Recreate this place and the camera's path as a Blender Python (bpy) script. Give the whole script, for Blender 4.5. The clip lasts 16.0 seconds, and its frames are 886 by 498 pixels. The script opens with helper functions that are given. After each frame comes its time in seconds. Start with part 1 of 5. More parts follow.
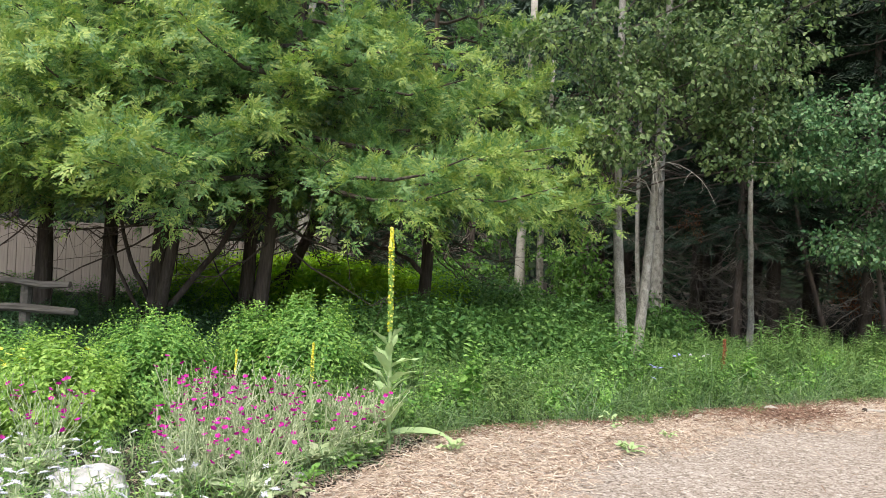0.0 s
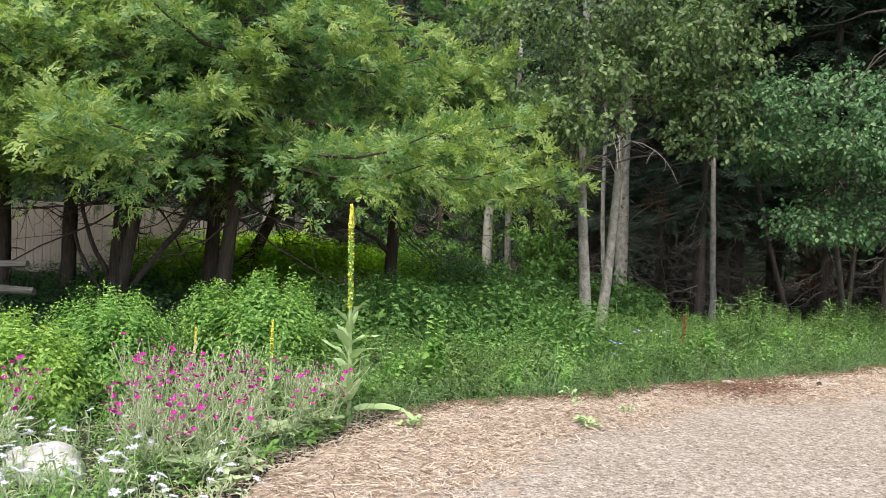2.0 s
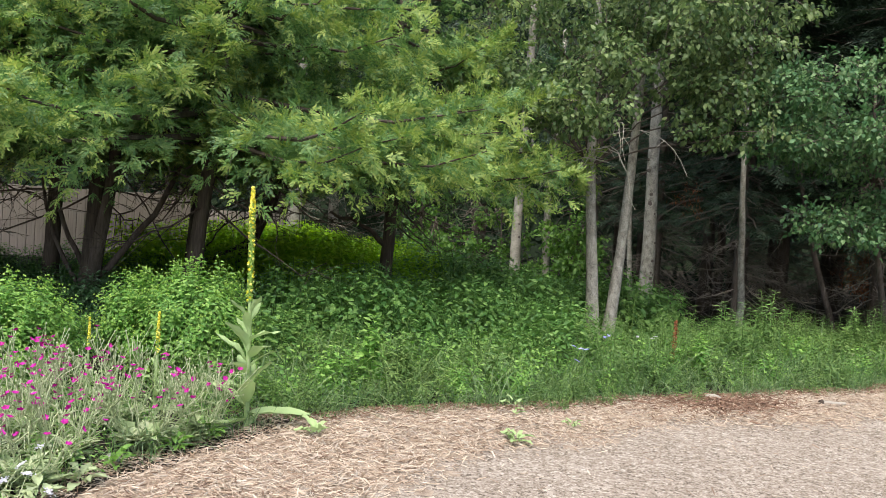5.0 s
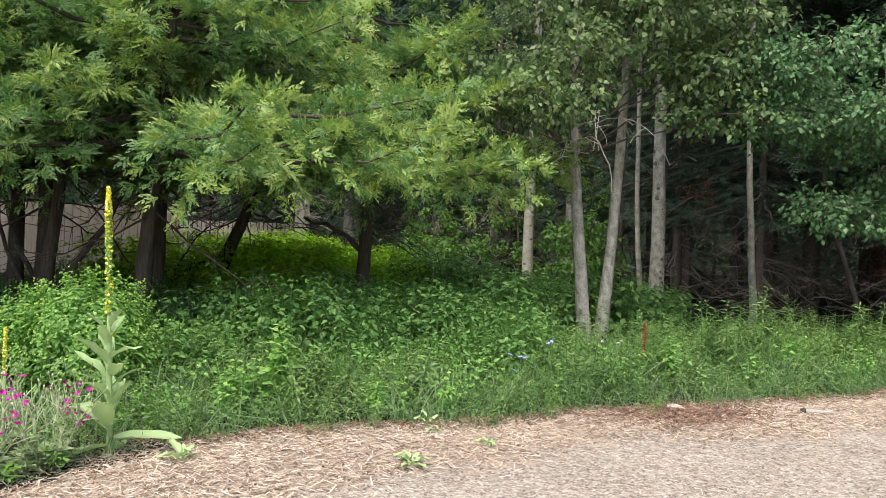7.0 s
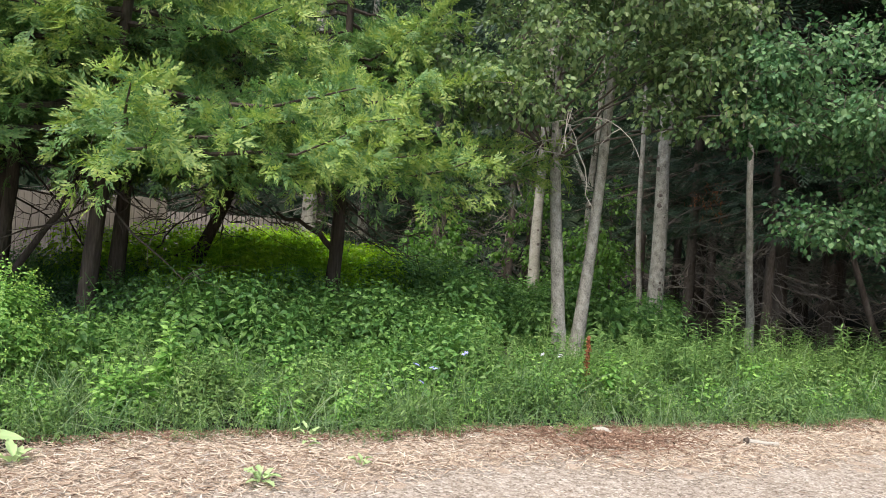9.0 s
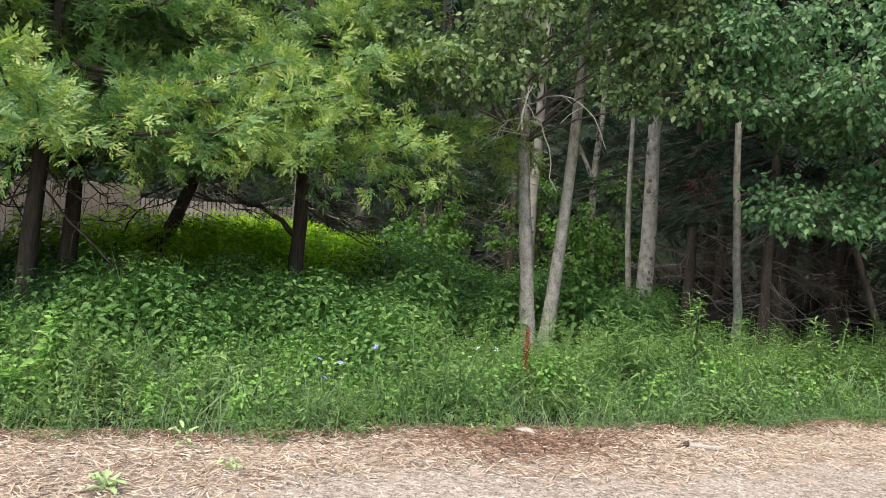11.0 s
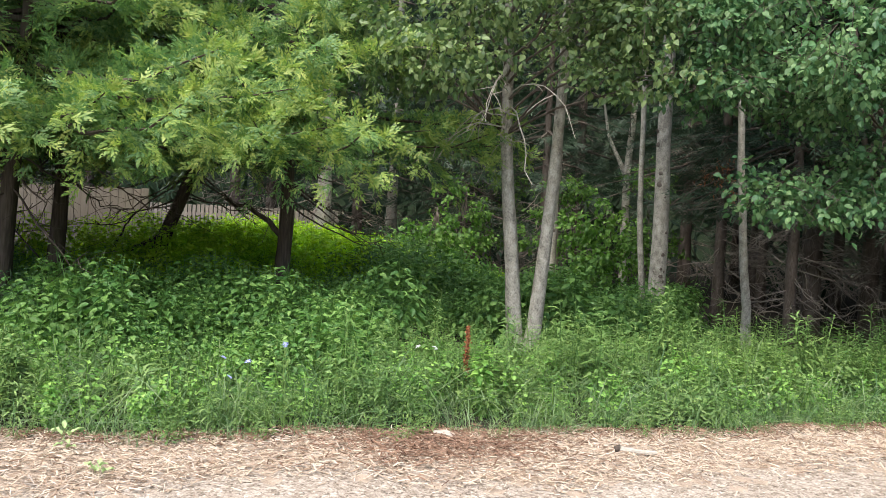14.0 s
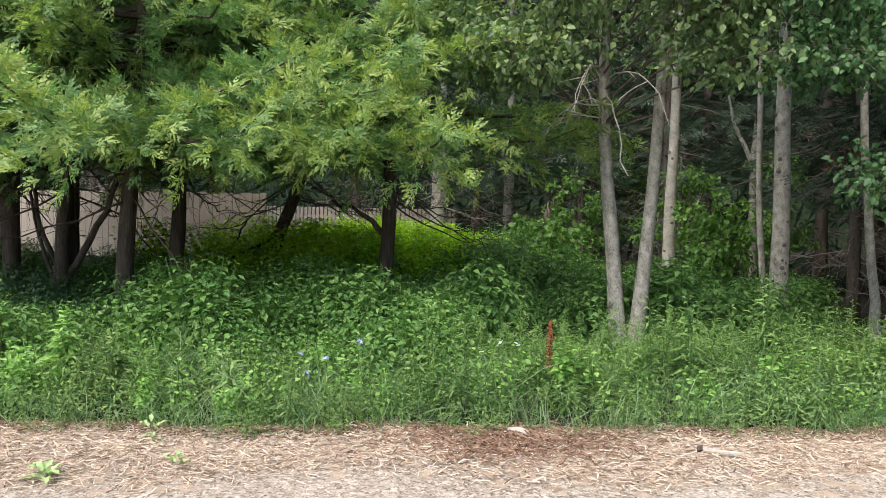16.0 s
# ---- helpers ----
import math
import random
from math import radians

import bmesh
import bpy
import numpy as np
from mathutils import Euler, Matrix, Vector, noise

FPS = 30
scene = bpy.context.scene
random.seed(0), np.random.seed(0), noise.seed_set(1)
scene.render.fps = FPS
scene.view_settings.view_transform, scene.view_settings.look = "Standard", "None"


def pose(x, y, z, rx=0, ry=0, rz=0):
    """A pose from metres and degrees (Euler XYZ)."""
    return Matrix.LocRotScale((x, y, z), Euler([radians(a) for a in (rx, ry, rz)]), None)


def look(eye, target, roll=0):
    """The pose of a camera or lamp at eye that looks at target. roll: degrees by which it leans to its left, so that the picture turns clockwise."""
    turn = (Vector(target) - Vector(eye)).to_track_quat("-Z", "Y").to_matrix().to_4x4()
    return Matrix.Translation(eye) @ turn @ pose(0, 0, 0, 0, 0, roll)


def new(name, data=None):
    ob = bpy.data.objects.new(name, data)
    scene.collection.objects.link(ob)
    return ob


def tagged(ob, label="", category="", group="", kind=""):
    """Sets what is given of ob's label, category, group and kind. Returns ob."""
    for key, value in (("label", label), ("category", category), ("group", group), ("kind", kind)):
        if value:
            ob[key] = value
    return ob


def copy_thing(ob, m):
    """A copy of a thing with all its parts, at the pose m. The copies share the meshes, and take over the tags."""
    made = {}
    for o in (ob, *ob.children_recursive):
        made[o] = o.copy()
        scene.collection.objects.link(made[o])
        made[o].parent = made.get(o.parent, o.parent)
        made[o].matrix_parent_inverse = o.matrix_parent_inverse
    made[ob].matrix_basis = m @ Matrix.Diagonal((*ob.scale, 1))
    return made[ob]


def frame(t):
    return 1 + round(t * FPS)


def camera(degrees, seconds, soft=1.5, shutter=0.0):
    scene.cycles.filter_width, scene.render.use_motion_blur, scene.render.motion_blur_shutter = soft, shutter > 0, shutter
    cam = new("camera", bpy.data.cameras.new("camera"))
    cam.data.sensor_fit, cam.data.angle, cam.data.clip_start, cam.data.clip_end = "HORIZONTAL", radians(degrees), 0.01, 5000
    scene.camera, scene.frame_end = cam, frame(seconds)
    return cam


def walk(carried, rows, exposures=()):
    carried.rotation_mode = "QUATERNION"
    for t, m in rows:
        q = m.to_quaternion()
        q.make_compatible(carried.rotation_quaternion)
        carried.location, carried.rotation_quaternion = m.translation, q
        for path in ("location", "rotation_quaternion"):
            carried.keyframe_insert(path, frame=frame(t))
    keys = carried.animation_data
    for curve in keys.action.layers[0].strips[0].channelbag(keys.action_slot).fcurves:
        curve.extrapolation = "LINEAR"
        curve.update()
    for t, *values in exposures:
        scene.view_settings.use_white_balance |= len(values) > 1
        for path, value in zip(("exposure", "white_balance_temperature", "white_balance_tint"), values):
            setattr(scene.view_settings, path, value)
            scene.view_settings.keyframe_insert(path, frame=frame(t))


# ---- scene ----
cam = camera(56.3, 16.0, 0.7)
PATH = [
    (0, (0.12, -0.59, 1.502), (-0.082, 1.399, 1.504), 2.7),
    (0.5, (0.124, -0.586, 1.5), (-0.023, 1.408, 1.473), 2.6),
    (1, (0.133, -0.579, 1.494), (0.023, 1.417, 1.472), 2.6),
    (1.5, (0.158, -0.587, 1.494), (0.047, 1.41, 1.47), 2.3),
    (2, (0.204, -0.595, 1.483), (0.074, 1.4, 1.44), 2.6),
    (2.5, (0.284, -0.604, 1.472), (0.142, 1.39, 1.41), 2.4),
    (3, (0.364, -0.517, 1.461), (0.17, 1.471, 1.371), 2.0),
    (3.5, (0.503, -0.294, 1.477), (0.287, 1.693, 1.391), 1.7),
    (4, (0.74, -0.146, 1.471), (0.511, 1.839, 1.391), 2.9),
    (4.2, (0.844, -0.088, 1.484), (0.61, 1.897, 1.418), 3.8),
    (6.3, (1.862, 0.757, 1.44), (1.454, 2.714, 1.393), 1.6),
    (6.5, (1.95, 0.859, 1.429), (1.534, 2.814, 1.386), 1.6),
    (7, (2.223, 1.036, 1.461), (1.784, 2.986, 1.413), 1.9),
    (7.5, (2.499, 1.179, 1.471), (2.039, 3.125, 1.425), 1.9),
    (8, (2.704, 1.414, 1.466), (2.22, 3.354, 1.42), 2.2),
    (8.5, (2.902, 1.609, 1.467), (2.385, 3.541, 1.425), 3.1),
    (9, (3.142, 1.757, 1.491), (2.582, 3.676, 1.443), 3.9),
    (9.5, (3.317, 1.947, 1.48), (2.763, 3.868, 1.423), 4.4),
    (9.7, (3.351, 2.038, 1.498), (2.792, 3.957, 1.427), 4.6),
    (11.8, (3.984, 2.686, 1.496), (3.329, 4.574, 1.425), 3.2),
    (12, (3.994, 2.729, 1.497), (3.343, 4.619, 1.431), 3.0),
    (12.5, (4.151, 2.831, 1.483), (3.469, 4.71, 1.416), 2.5),
    (13, (4.367, 2.889, 1.515), (3.654, 4.755, 1.431), 2.2),
    (13.5, (4.515, 2.976, 1.494), (3.773, 4.831, 1.403), 2.1),
    (14, (4.666, 3.142, 1.467), (3.883, 4.981, 1.39), 2.9),
    (14.5, (4.83, 3.212, 1.465), (3.927, 4.994, 1.383), 2.6),
    (15, (4.995, 3.268, 1.477), (3.978, 4.987, 1.381), 2.0),
    (15.5, (5.016, 3.323, 1.474), (3.975, 5.029, 1.38), 1.7),
    (16, (5.008, 3.365, 1.469), (3.943, 5.055, 1.374), 1.2),
]
walk(cam, [(t, look(eye, target, roll)) for t, eye, target, roll in PATH], [(0, 1.15), (4, 1.05), (7, 1.15), (8.5, 1.3), (9.5, 1.08), (12.5, 1.28), (14.5, 1.42), (16, 1.22)])

# ---- light ----
world = bpy.data.worlds.new("world")
scene.world = world
world.use_nodes = True
wn = world.node_tree.nodes
sky = wn.new("ShaderNodeTexSky")
sky.sky_type = "NISHITA"
sky.sun_disc = False
SUN_ELEVATION, SUN_AZIMUTH = radians(59), radians(186)
sky.sun_elevation, sky.sun_rotation = SUN_ELEVATION, SUN_AZIMUTH
sky.air_density, sky.dust_density, sky.ozone_density = 1.0, 3.0, 1.0
wn["Background"].inputs["Strength"].default_value = 0.15
world.node_tree.links.new(sky.outputs["Color"], wn["Background"].inputs["Color"])
sun = new("sun", bpy.data.lights.new("sun", "SUN"))
sun.data.energy, sun.data.angle, sun.data.color = 2.6, radians(55), (1.0, 0.96, 0.88)
sun_from = Vector((math.sin(SUN_AZIMUTH) * math.cos(SUN_ELEVATION), math.cos(SUN_AZIMUTH) * math.cos(SUN_ELEVATION), math.sin(SUN_ELEVATION)))
sun.matrix_world = look(sun_from * 40, (0, 0, 0))

# ---- geometry helpers ----
rng = np.random.default_rng(11)


def unit(v):
    return v / np.maximum(np.linalg.norm(v, axis=-1, keepdims=True), 1e-9)


def smooth(a):
    a = np.clip(a, 0, 1)
    return a * a * (3 - 2 * a)


def geo(verts, faces):
    """Vertices and quads; a triangle repeats its last corner."""
    return np.asarray(verts, float).reshape(-1, 3), np.asarray(faces, int).reshape(-1, 4)


def merged(parts):
    verts, faces, n = [], [], 0
    for v, f in parts:
        verts.append(v)
        faces.append(f + n)
        n += len(v)
    return np.concatenate(verts), np.concatenate(faces)


def scattered(template, turn, place):
    """Copies of a template, joined: turn (N,3,3) holds the axes as columns, with their size."""
    v, f = template
    count, size = len(place), len(v)
    verts = np.einsum("nij,vj->nvi", turn, v) + place[:, None]
    faces = f[None] + (np.arange(count) * size)[:, None, None]
    return verts.reshape(-1, 3), faces.reshape(-1, 4)


def mesh_of(name, g, material, soft=False):
    v, f = g
    me = bpy.data.meshes.new(name)
    tri = f[:, 2] == f[:, 3]
    total = np.where(tri, 3, 4)
    keep = np.ones(f.shape, bool)
    keep[tri, 3] = False
    loops = f[keep]
    me.vertices.add(len(v))
    me.vertices.foreach_set("co", v.astype(np.float32).ravel())
    me.loops.add(len(loops))
    me.loops.foreach_set("vertex_index", loops.astype(np.int32))
    me.polygons.add(len(f))
    me.polygons.foreach_set("loop_start", np.concatenate([[0], np.cumsum(total)[:-1]]).astype(np.int32))
    me.update(calc_edges=True)
    me.polygons.foreach_set("use_smooth", np.full(len(f), soft))
    me.materials.append(material)
    return me


def part(name, g, material, parent=None, label="", soft=False):
    ob = new(name, mesh_of(name, g, material, soft))
    if parent is not None:
        ob.parent = parent
    if label:
        ob["label"] = label
    return ob


def thing(name, label, category, group="", at=(0, 0, 0), kind=""):
    ob = new(name)
    ob.location = at
    ob.empty_display_size = 0.1
    return tagged(ob, label, category, group, kind)


def tube(path, radii, sides=8, rough=0.0, cap=True):
    """A tapered tube along a path, with an uneven skin."""
    path = np.asarray(path, float)
    radii = np.broadcast_to(np.asarray(radii, float), (len(path),))
    ahead = unit(np.gradient(path, axis=0))
    side = unit(np.cross(ahead, np.where(np.abs(ahead[:, 2:3]) > 0.9, [[0.0, 1, 0]], [[0.0, 0, 1]])))
    for i in range(1, len(side)):
        side[i] = unit(side[i - 1] - ahead[i] * (side[i - 1] @ ahead[i]))
    up = np.cross(side, ahead)
    a = np.linspace(0, 2 * np.pi, sides, endpoint=False)
    r = radii[:, None] * (1 + rough * (rng.random((len(path), sides)) - 0.5) * 2)
    v = path[:, None] + r[..., None] * (np.cos(a)[None, :, None] * side[:, None] + np.sin(a)[None, :, None] * up[:, None])
    i, j = np.meshgrid(np.arange(len(path) - 1), np.arange(sides), indexing="ij")
    k = (j + 1) % sides
    f = np.stack([i * sides + j, i * sides + k, (i + 1) * sides + k, (i + 1) * sides + j], -1).reshape(-1, 4)
    v = v.reshape(-1, 3)
    if cap:
        n = len(v)
        v = np.concatenate([v, path[:1], path[-1:]])
        jj = np.arange(sides)
        kk = (jj + 1) % sides
        last = (len(path) - 1) * sides
        f = np.concatenate([f, np.stack([jj * 0 + n, kk, jj, jj], -1), np.stack([jj * 0 + n + 1, last + jj, last + kk, last + kk], -1)])
    return v, f


def bent(start, points, steps=8, wobble=0.0):
    """A smooth path through points, with a small wander."""
    pts = np.asarray([start, *points], float)
    t = np.linspace(0, len(pts) - 1, steps)
    out = np.stack([np.interp(t, np.arange(len(pts)), pts[:, k]) for k in range(3)], -1)
    for _ in range(2):
        out[1:-1] = (out[:-2] + 2 * out[1:-1] + out[2:]) / 4
    out[1:-1] += rng.normal(0, wobble, (len(out) - 2, 3)) if wobble else 0
    return out


def frames(along, normal, size, width=1.0):
    """Turns that take a template's +y along and +z to the normal."""
    y = unit(along)
    x = unit(np.cross(y, normal))
    z = np.cross(x, y)
    size = np.broadcast_to(size, (len(y),))[:, None]
    return np.stack([x * size * width, y * size, z * size], -1)


def box(x0, y0, z0, x1, y1, z1, e=0.0):
    """A block with a chamfer e on its upright and upper edges."""
    if e <= 0:
        v = [(x, y, z) for z in (z0, z1) for y in (y0, y1) for x in (x0, x1)]
        return geo(v, [(0, 2, 3, 1), (4, 5, 7, 6), (0, 1, 5, 4), (2, 6, 7, 3), (0, 4, 6, 2), (1, 3, 7, 5)])
    ring = lambda d, z: [(x0 + d + e, y0 + d, z), (x1 - d - e, y0 + d, z), (x1 - d, y0 + d + e, z), (x1 - d, y1 - d - e, z), (x1 - d - e, y1 - d, z), (x0 + d + e, y1 - d, z), (x0 + d, y1 - d - e, z), (x0 + d, y0 + d + e, z)]
    v = ring(0, z0) + ring(0, z1 - e) + ring(e, z1)
    f = []
    for a in (0, 8):
        f += [(a + i, a + (i + 1) % 8, a + 8 + (i + 1) % 8, a + 8 + i) for i in range(8)]
    f += [(16, 17, 18, 23), (18, 19, 22, 23), (19, 20, 21, 22)]
    return geo(v, f)


# ---- materials ----
def nodes_of(name):
    m = bpy.data.materials.new(name)
    m.use_nodes = True
    n = m.node_tree.nodes
    return m, n, m.node_tree.links, n["Principled BSDF"]


def ramp(n, stops):
    r = n.new("ShaderNodeValToRGB")
    e = r.color_ramp.elements
    while len(e) < len(stops):
        e.new(0.5)
    for el, (p, c) in zip(e, stops):
        el.position, el.color = p, (*c, 1)
    return r


def noise_node(n, l, scale, detail=4, stretch=None, rough=0.55):
    co = n.new("ShaderNodeTexCoord")
    t = n.new("ShaderNodeTexNoise")
    t.inputs["Scale"].default_value, t.inputs["Detail"].default_value, t.inputs["Roughness"].default_value = scale, detail, rough
    if stretch:
        mp = n.new("ShaderNodeMapping")
        mp.inputs["Scale"].default_value = stretch
        l.new(co.outputs["Object"], mp.inputs["Vector"])
        l.new(mp.outputs["Vector"], t.inputs["Vector"])
    else:
        l.new(co.outputs["Object"], t.inputs["Vector"])
    return t


def leaf_material(name, colors, patch=0.6, through_light=0.35, rough=0.5, gloss=0.35):
    """Leaf colours vary leaf by leaf and, slowly, from place to place."""
    m, n, l, b = nodes_of(name)
    g = n.new("ShaderNodeNewGeometry")
    big = noise_node(n, l, 0.9, 3)
    mix = n.new("ShaderNodeMath")
    mix.operation = "MULTIPLY_ADD"
    mix.inputs[1].default_value = patch
    l.new(big.outputs["Fac"], mix.inputs[0])
    half = n.new("ShaderNodeMath")
    half.operation = "MULTIPLY"
    half.inputs[1].default_value = 1 - patch
    l.new(g.outputs["Random Per Island"], half.inputs[0])
    l.new(half.outputs[0], mix.inputs[2])
    stops = [(0.22 + 0.56 * i / (len(colors) - 1), c) for i, c in enumerate(colors)]
    stops = [(p, (c[0], c[1], c[2] * 1.25)) for p, c in stops]
    r = ramp(n, stops)
    l.new(mix.outputs[0], r.inputs["Fac"])
    l.new(r.outputs["Color"], b.inputs["Base Color"])
    b.inputs["Roughness"].default_value = rough
    b.inputs["Specular IOR Level"].default_value = gloss
    tr = n.new("ShaderNodeBsdfTranslucent")
    hs = n.new("ShaderNodeHueSaturation")
    hs.inputs["Saturation"].default_value, hs.inputs["Value"].default_value = 1.1, 1.5
    l.new(r.outputs["Color"], hs.inputs["Color"])
    l.new(hs.outputs["Color"], tr.inputs["Color"])
    ms = n.new("ShaderNodeMixShader")
    ms.inputs["Fac"].default_value = through_light
    l.new(b.outputs[0], ms.inputs[1])
    l.new(tr.outputs[0], ms.inputs[2])
    l.new(ms.outputs[0], n["Material Output"].inputs["Surface"])
    return m


def rough_material(name, colors, scale=6, stretch=None, bump=0.4, rough=0.85, fine=40, step=0.02, metal=0.0):
    """Uneven colour at two scales with fine relief."""
    m, n, l, b = nodes_of(name)
    a = noise_node(n, l, scale, 5, stretch)
    c = noise_node(n, l, fine, 3, stretch)
    add = n.new("ShaderNodeMath")
    add.operation = "MULTIPLY_ADD"
    add.inputs[1].default_value = 0.45
    l.new(c.outputs["Fac"], add.inputs[0])
    sc = n.new("ShaderNodeMath")
    sc.operation = "MULTIPLY"
    sc.inputs[1].default_value = 0.55
    l.new(a.outputs["Fac"], sc.inputs[0])
    l.new(sc.outputs[0], add.inputs[2])
    r = ramp(n, [(0.32 + 0.36 * i / max(1, len(colors) - 1), q) for i, q in enumerate(colors)])
    l.new(add.outputs[0], r.inputs["Fac"])
    l.new(r.outputs["Color"], b.inputs["Base Color"])
    bp = n.new("ShaderNodeBump")
    bp.inputs["Strength"].default_value, bp.inputs["Distance"].default_value = bump, step
    l.new(add.outputs[0], bp.inputs["Height"])
    l.new(bp.outputs["Normal"], b.inputs["Normal"])
    b.inputs["Roughness"].default_value, b.inputs["Metallic"].default_value = rough, metal
    b.inputs["Specular IOR Level"].default_value = 0.25
    return m


def island_material(name, colors, rough=0.8, fine=60, positions=None):
    """Pieces that differ from one another, with grain."""
    m, n, l, b = nodes_of(name)
    g = n.new("ShaderNodeNewGeometry")
    pos = positions or [i / (len(colors) - 1) for i in range(len(colors))]
    r = ramp(n, list(zip(pos, colors)))
    l.new(g.outputs["Random Per Island"], r.inputs["Fac"])
    f = noise_node(n, l, fine, 3)
    mx = n.new("ShaderNodeMix")
    mx.data_type, mx.blend_type = "RGBA", "MULTIPLY"
    mx.inputs["Factor"].default_value = 0.55
    l.new(r.outputs["Color"], mx.inputs[6])
    g2 = ramp(n, [(0.3, (0.55, 0.53, 0.5)), (0.65, (1.15, 1.15, 1.15))])
    l.new(f.outputs["Fac"], g2.inputs["Fac"])
    l.new(g2.outputs["Color"], mx.inputs[7])
    l.new(mx.outputs[2], b.inputs["Base Color"])
    b.inputs["Roughness"].default_value = rough
    b.inputs["Specular IOR Level"].default_value = 0.25
    return m


CEDAR_LEAF = leaf_material("cedar_leaf", [(0.062, 0.142, 0.04), (0.122, 0.225, 0.056), (0.19, 0.285, 0.072)], 0.5, 0.38)
CEDAR_TIP = leaf_material("cedar_tip", [(0.11, 0.2, 0.038), (0.205, 0.295, 0.056), (0.32, 0.375, 0.082)], 0.5, 0.38)
POPLAR_LEAF = leaf_material("poplar_leaf", [(0.054, 0.1, 0.029), (0.106, 0.165, 0.047), (0.185, 0.248, 0.078)], 0.25, 0.4, 0.45, 0.35)
MAPLE_LEAF = leaf_material("maple_leaf", [(0.0349, 0.0961, 0.0306), (0.0743, 0.161, 0.048), (0.14, 0.227, 0.0743)], 0.4, 0.3)
SAPLING_LEAF = leaf_material("sapling_leaf", [(0.05, 0.12, 0.018), (0.09, 0.19, 0.027), (0.15, 0.27, 0.045)], 0.3, 0.45)
# dark shrub leaf with the cedars' shade mixed into its colour
SHADED_LEAF = leaf_material("shaded_shrub_leaf", [(0.026, 0.07, 0.02), (0.046, 0.11, 0.03), (0.08, 0.16, 0.045)], 0.4, 0.12, 0.4, 0.5)
SPRUCE_LEAF = leaf_material("spruce_leaf", [(0.0102, 0.0272, 0.0119), (0.0204, 0.0467, 0.0187), (0.0382, 0.0638, 0.0238)], 0.5, 0.1)
SHRUB_LEAF = leaf_material("shrub_leaf", [(0.046, 0.122, 0.023), (0.092, 0.196, 0.037), (0.162, 0.28, 0.057)], 0.4, 0.3, 0.5, 0.35)
# yellow-green leaf, lightened to stand in for sun falling into the clearing
SUNLIT_LEAF = leaf_material("sunlit_leaf", [(0.15, 0.3, 0.016), (0.26, 0.44, 0.028), (0.38, 0.53, 0.05)], 0.5, 0.5)
WEED_LEAF = leaf_material("weed_leaf", [(0.055, 0.122, 0.025), (0.108, 0.192, 0.04), (0.185, 0.275, 0.066)], 0.5, 0.22)
GRASS_LEAF = leaf_material("grass_leaf", [(0.06, 0.13, 0.04), (0.12, 0.2, 0.068), (0.23, 0.3, 0.13)], 0.4, 0.35)
RUST_LEAF = leaf_material("rust_leaf", [(0.12, 0.04, 0.015), (0.25, 0.09, 0.03), (0.36, 0.15, 0.06)], 0.3, 0.2)
BUSH_LEAF = leaf_material("bush_leaf", [(0.09, 0.21, 0.035), (0.16, 0.31, 0.055), (0.26, 0.42, 0.085)], 0.35, 0.35)
LIME_LEAF = leaf_material("lime_leaf", [(0.14, 0.26, 0.04), (0.24, 0.38, 0.06), (0.36, 0.5, 0.1)], 0.3, 0.4)
SILVER_LEAF = leaf_material("silver_leaf", [(0.22, 0.29, 0.11), (0.34, 0.41, 0.18), (0.48, 0.52, 0.27)], 0.3, 0.2, 0.7, 0.2)
MULLEIN_LEAF = leaf_material("mullein_leaf", [(0.22, 0.32, 0.1), (0.32, 0.43, 0.16), (0.45, 0.54, 0.23)], 0.5, 0.25, 0.8, 0.15)
MAGENTA = leaf_material("magenta_petal", [(0.24, 0.004, 0.07), (0.38, 0.008, 0.17), (0.46, 0.02, 0.25)], 0.1, 0.3, 0.6)
YELLOW = leaf_material("yellow_petal", [(0.5, 0.46, 0.02), (0.72, 0.66, 0.04), (0.85, 0.78, 0.15)], 0.1, 0.25, 0.6)
WHITE = leaf_material("white_petal", [(0.5, 0.5, 0.42), (0.64, 0.63, 0.55), (0.74, 0.73, 0.66)], 0.1, 0.2, 0.7)
BLUE = leaf_material("blue_petal", [(0.28, 0.3, 0.48), (0.38, 0.4, 0.58), (0.48, 0.5, 0.66)], 0.1, 0.2, 0.6)
STONE = rough_material("stone", [(0.2, 0.195, 0.18), (0.36, 0.35, 0.33), (0.5, 0.485, 0.455)], 5, None, 0.6, 0.9, 35)
CEDAR_BARK = rough_material("cedar_bark", [(0.03, 0.024, 0.019), (0.07, 0.054, 0.043), (0.125, 0.1, 0.083)], 6, (1, 1, 0.12), 0.9, 0.9, 45)
POPLAR_BARK = rough_material("poplar_bark", [(0.09, 0.083, 0.072), (0.29, 0.272, 0.235), (0.46, 0.44, 0.39)], 13, (1, 1, 0.7), 1.0, 0.92, 70)
PALE_BARK = rough_material("pale_bark", [(0.115, 0.107, 0.0861), (0.271, 0.254, 0.217), (0.369, 0.348, 0.312)], 4, (1, 1, 1.2), 0.5, 0.85, 30)
DARK_BARK = rough_material("dark_bark", [(0.044, 0.035, 0.029), (0.1, 0.08, 0.067), (0.155, 0.134, 0.117)], 6, (1, 1, 0.3), 0.8, 0.9, 40)
TWIG_BARK = rough_material("twig_bark", [(0.14, 0.116, 0.098), (0.26, 0.228, 0.196)], 8, None, 0.3, 0.9, 50)
DEAD_TWIG = rough_material("dead_twig", [(0.2, 0.18, 0.15), (0.4, 0.37, 0.32)], 8, None, 0.3, 0.9, 50)
FENCE_WOOD = rough_material("fence_wood", [(0.2, 0.17, 0.145), (0.27, 0.235, 0.2), (0.33, 0.29, 0.25)], 3, (1, 1, 0.08), 0.3, 0.8, 30)
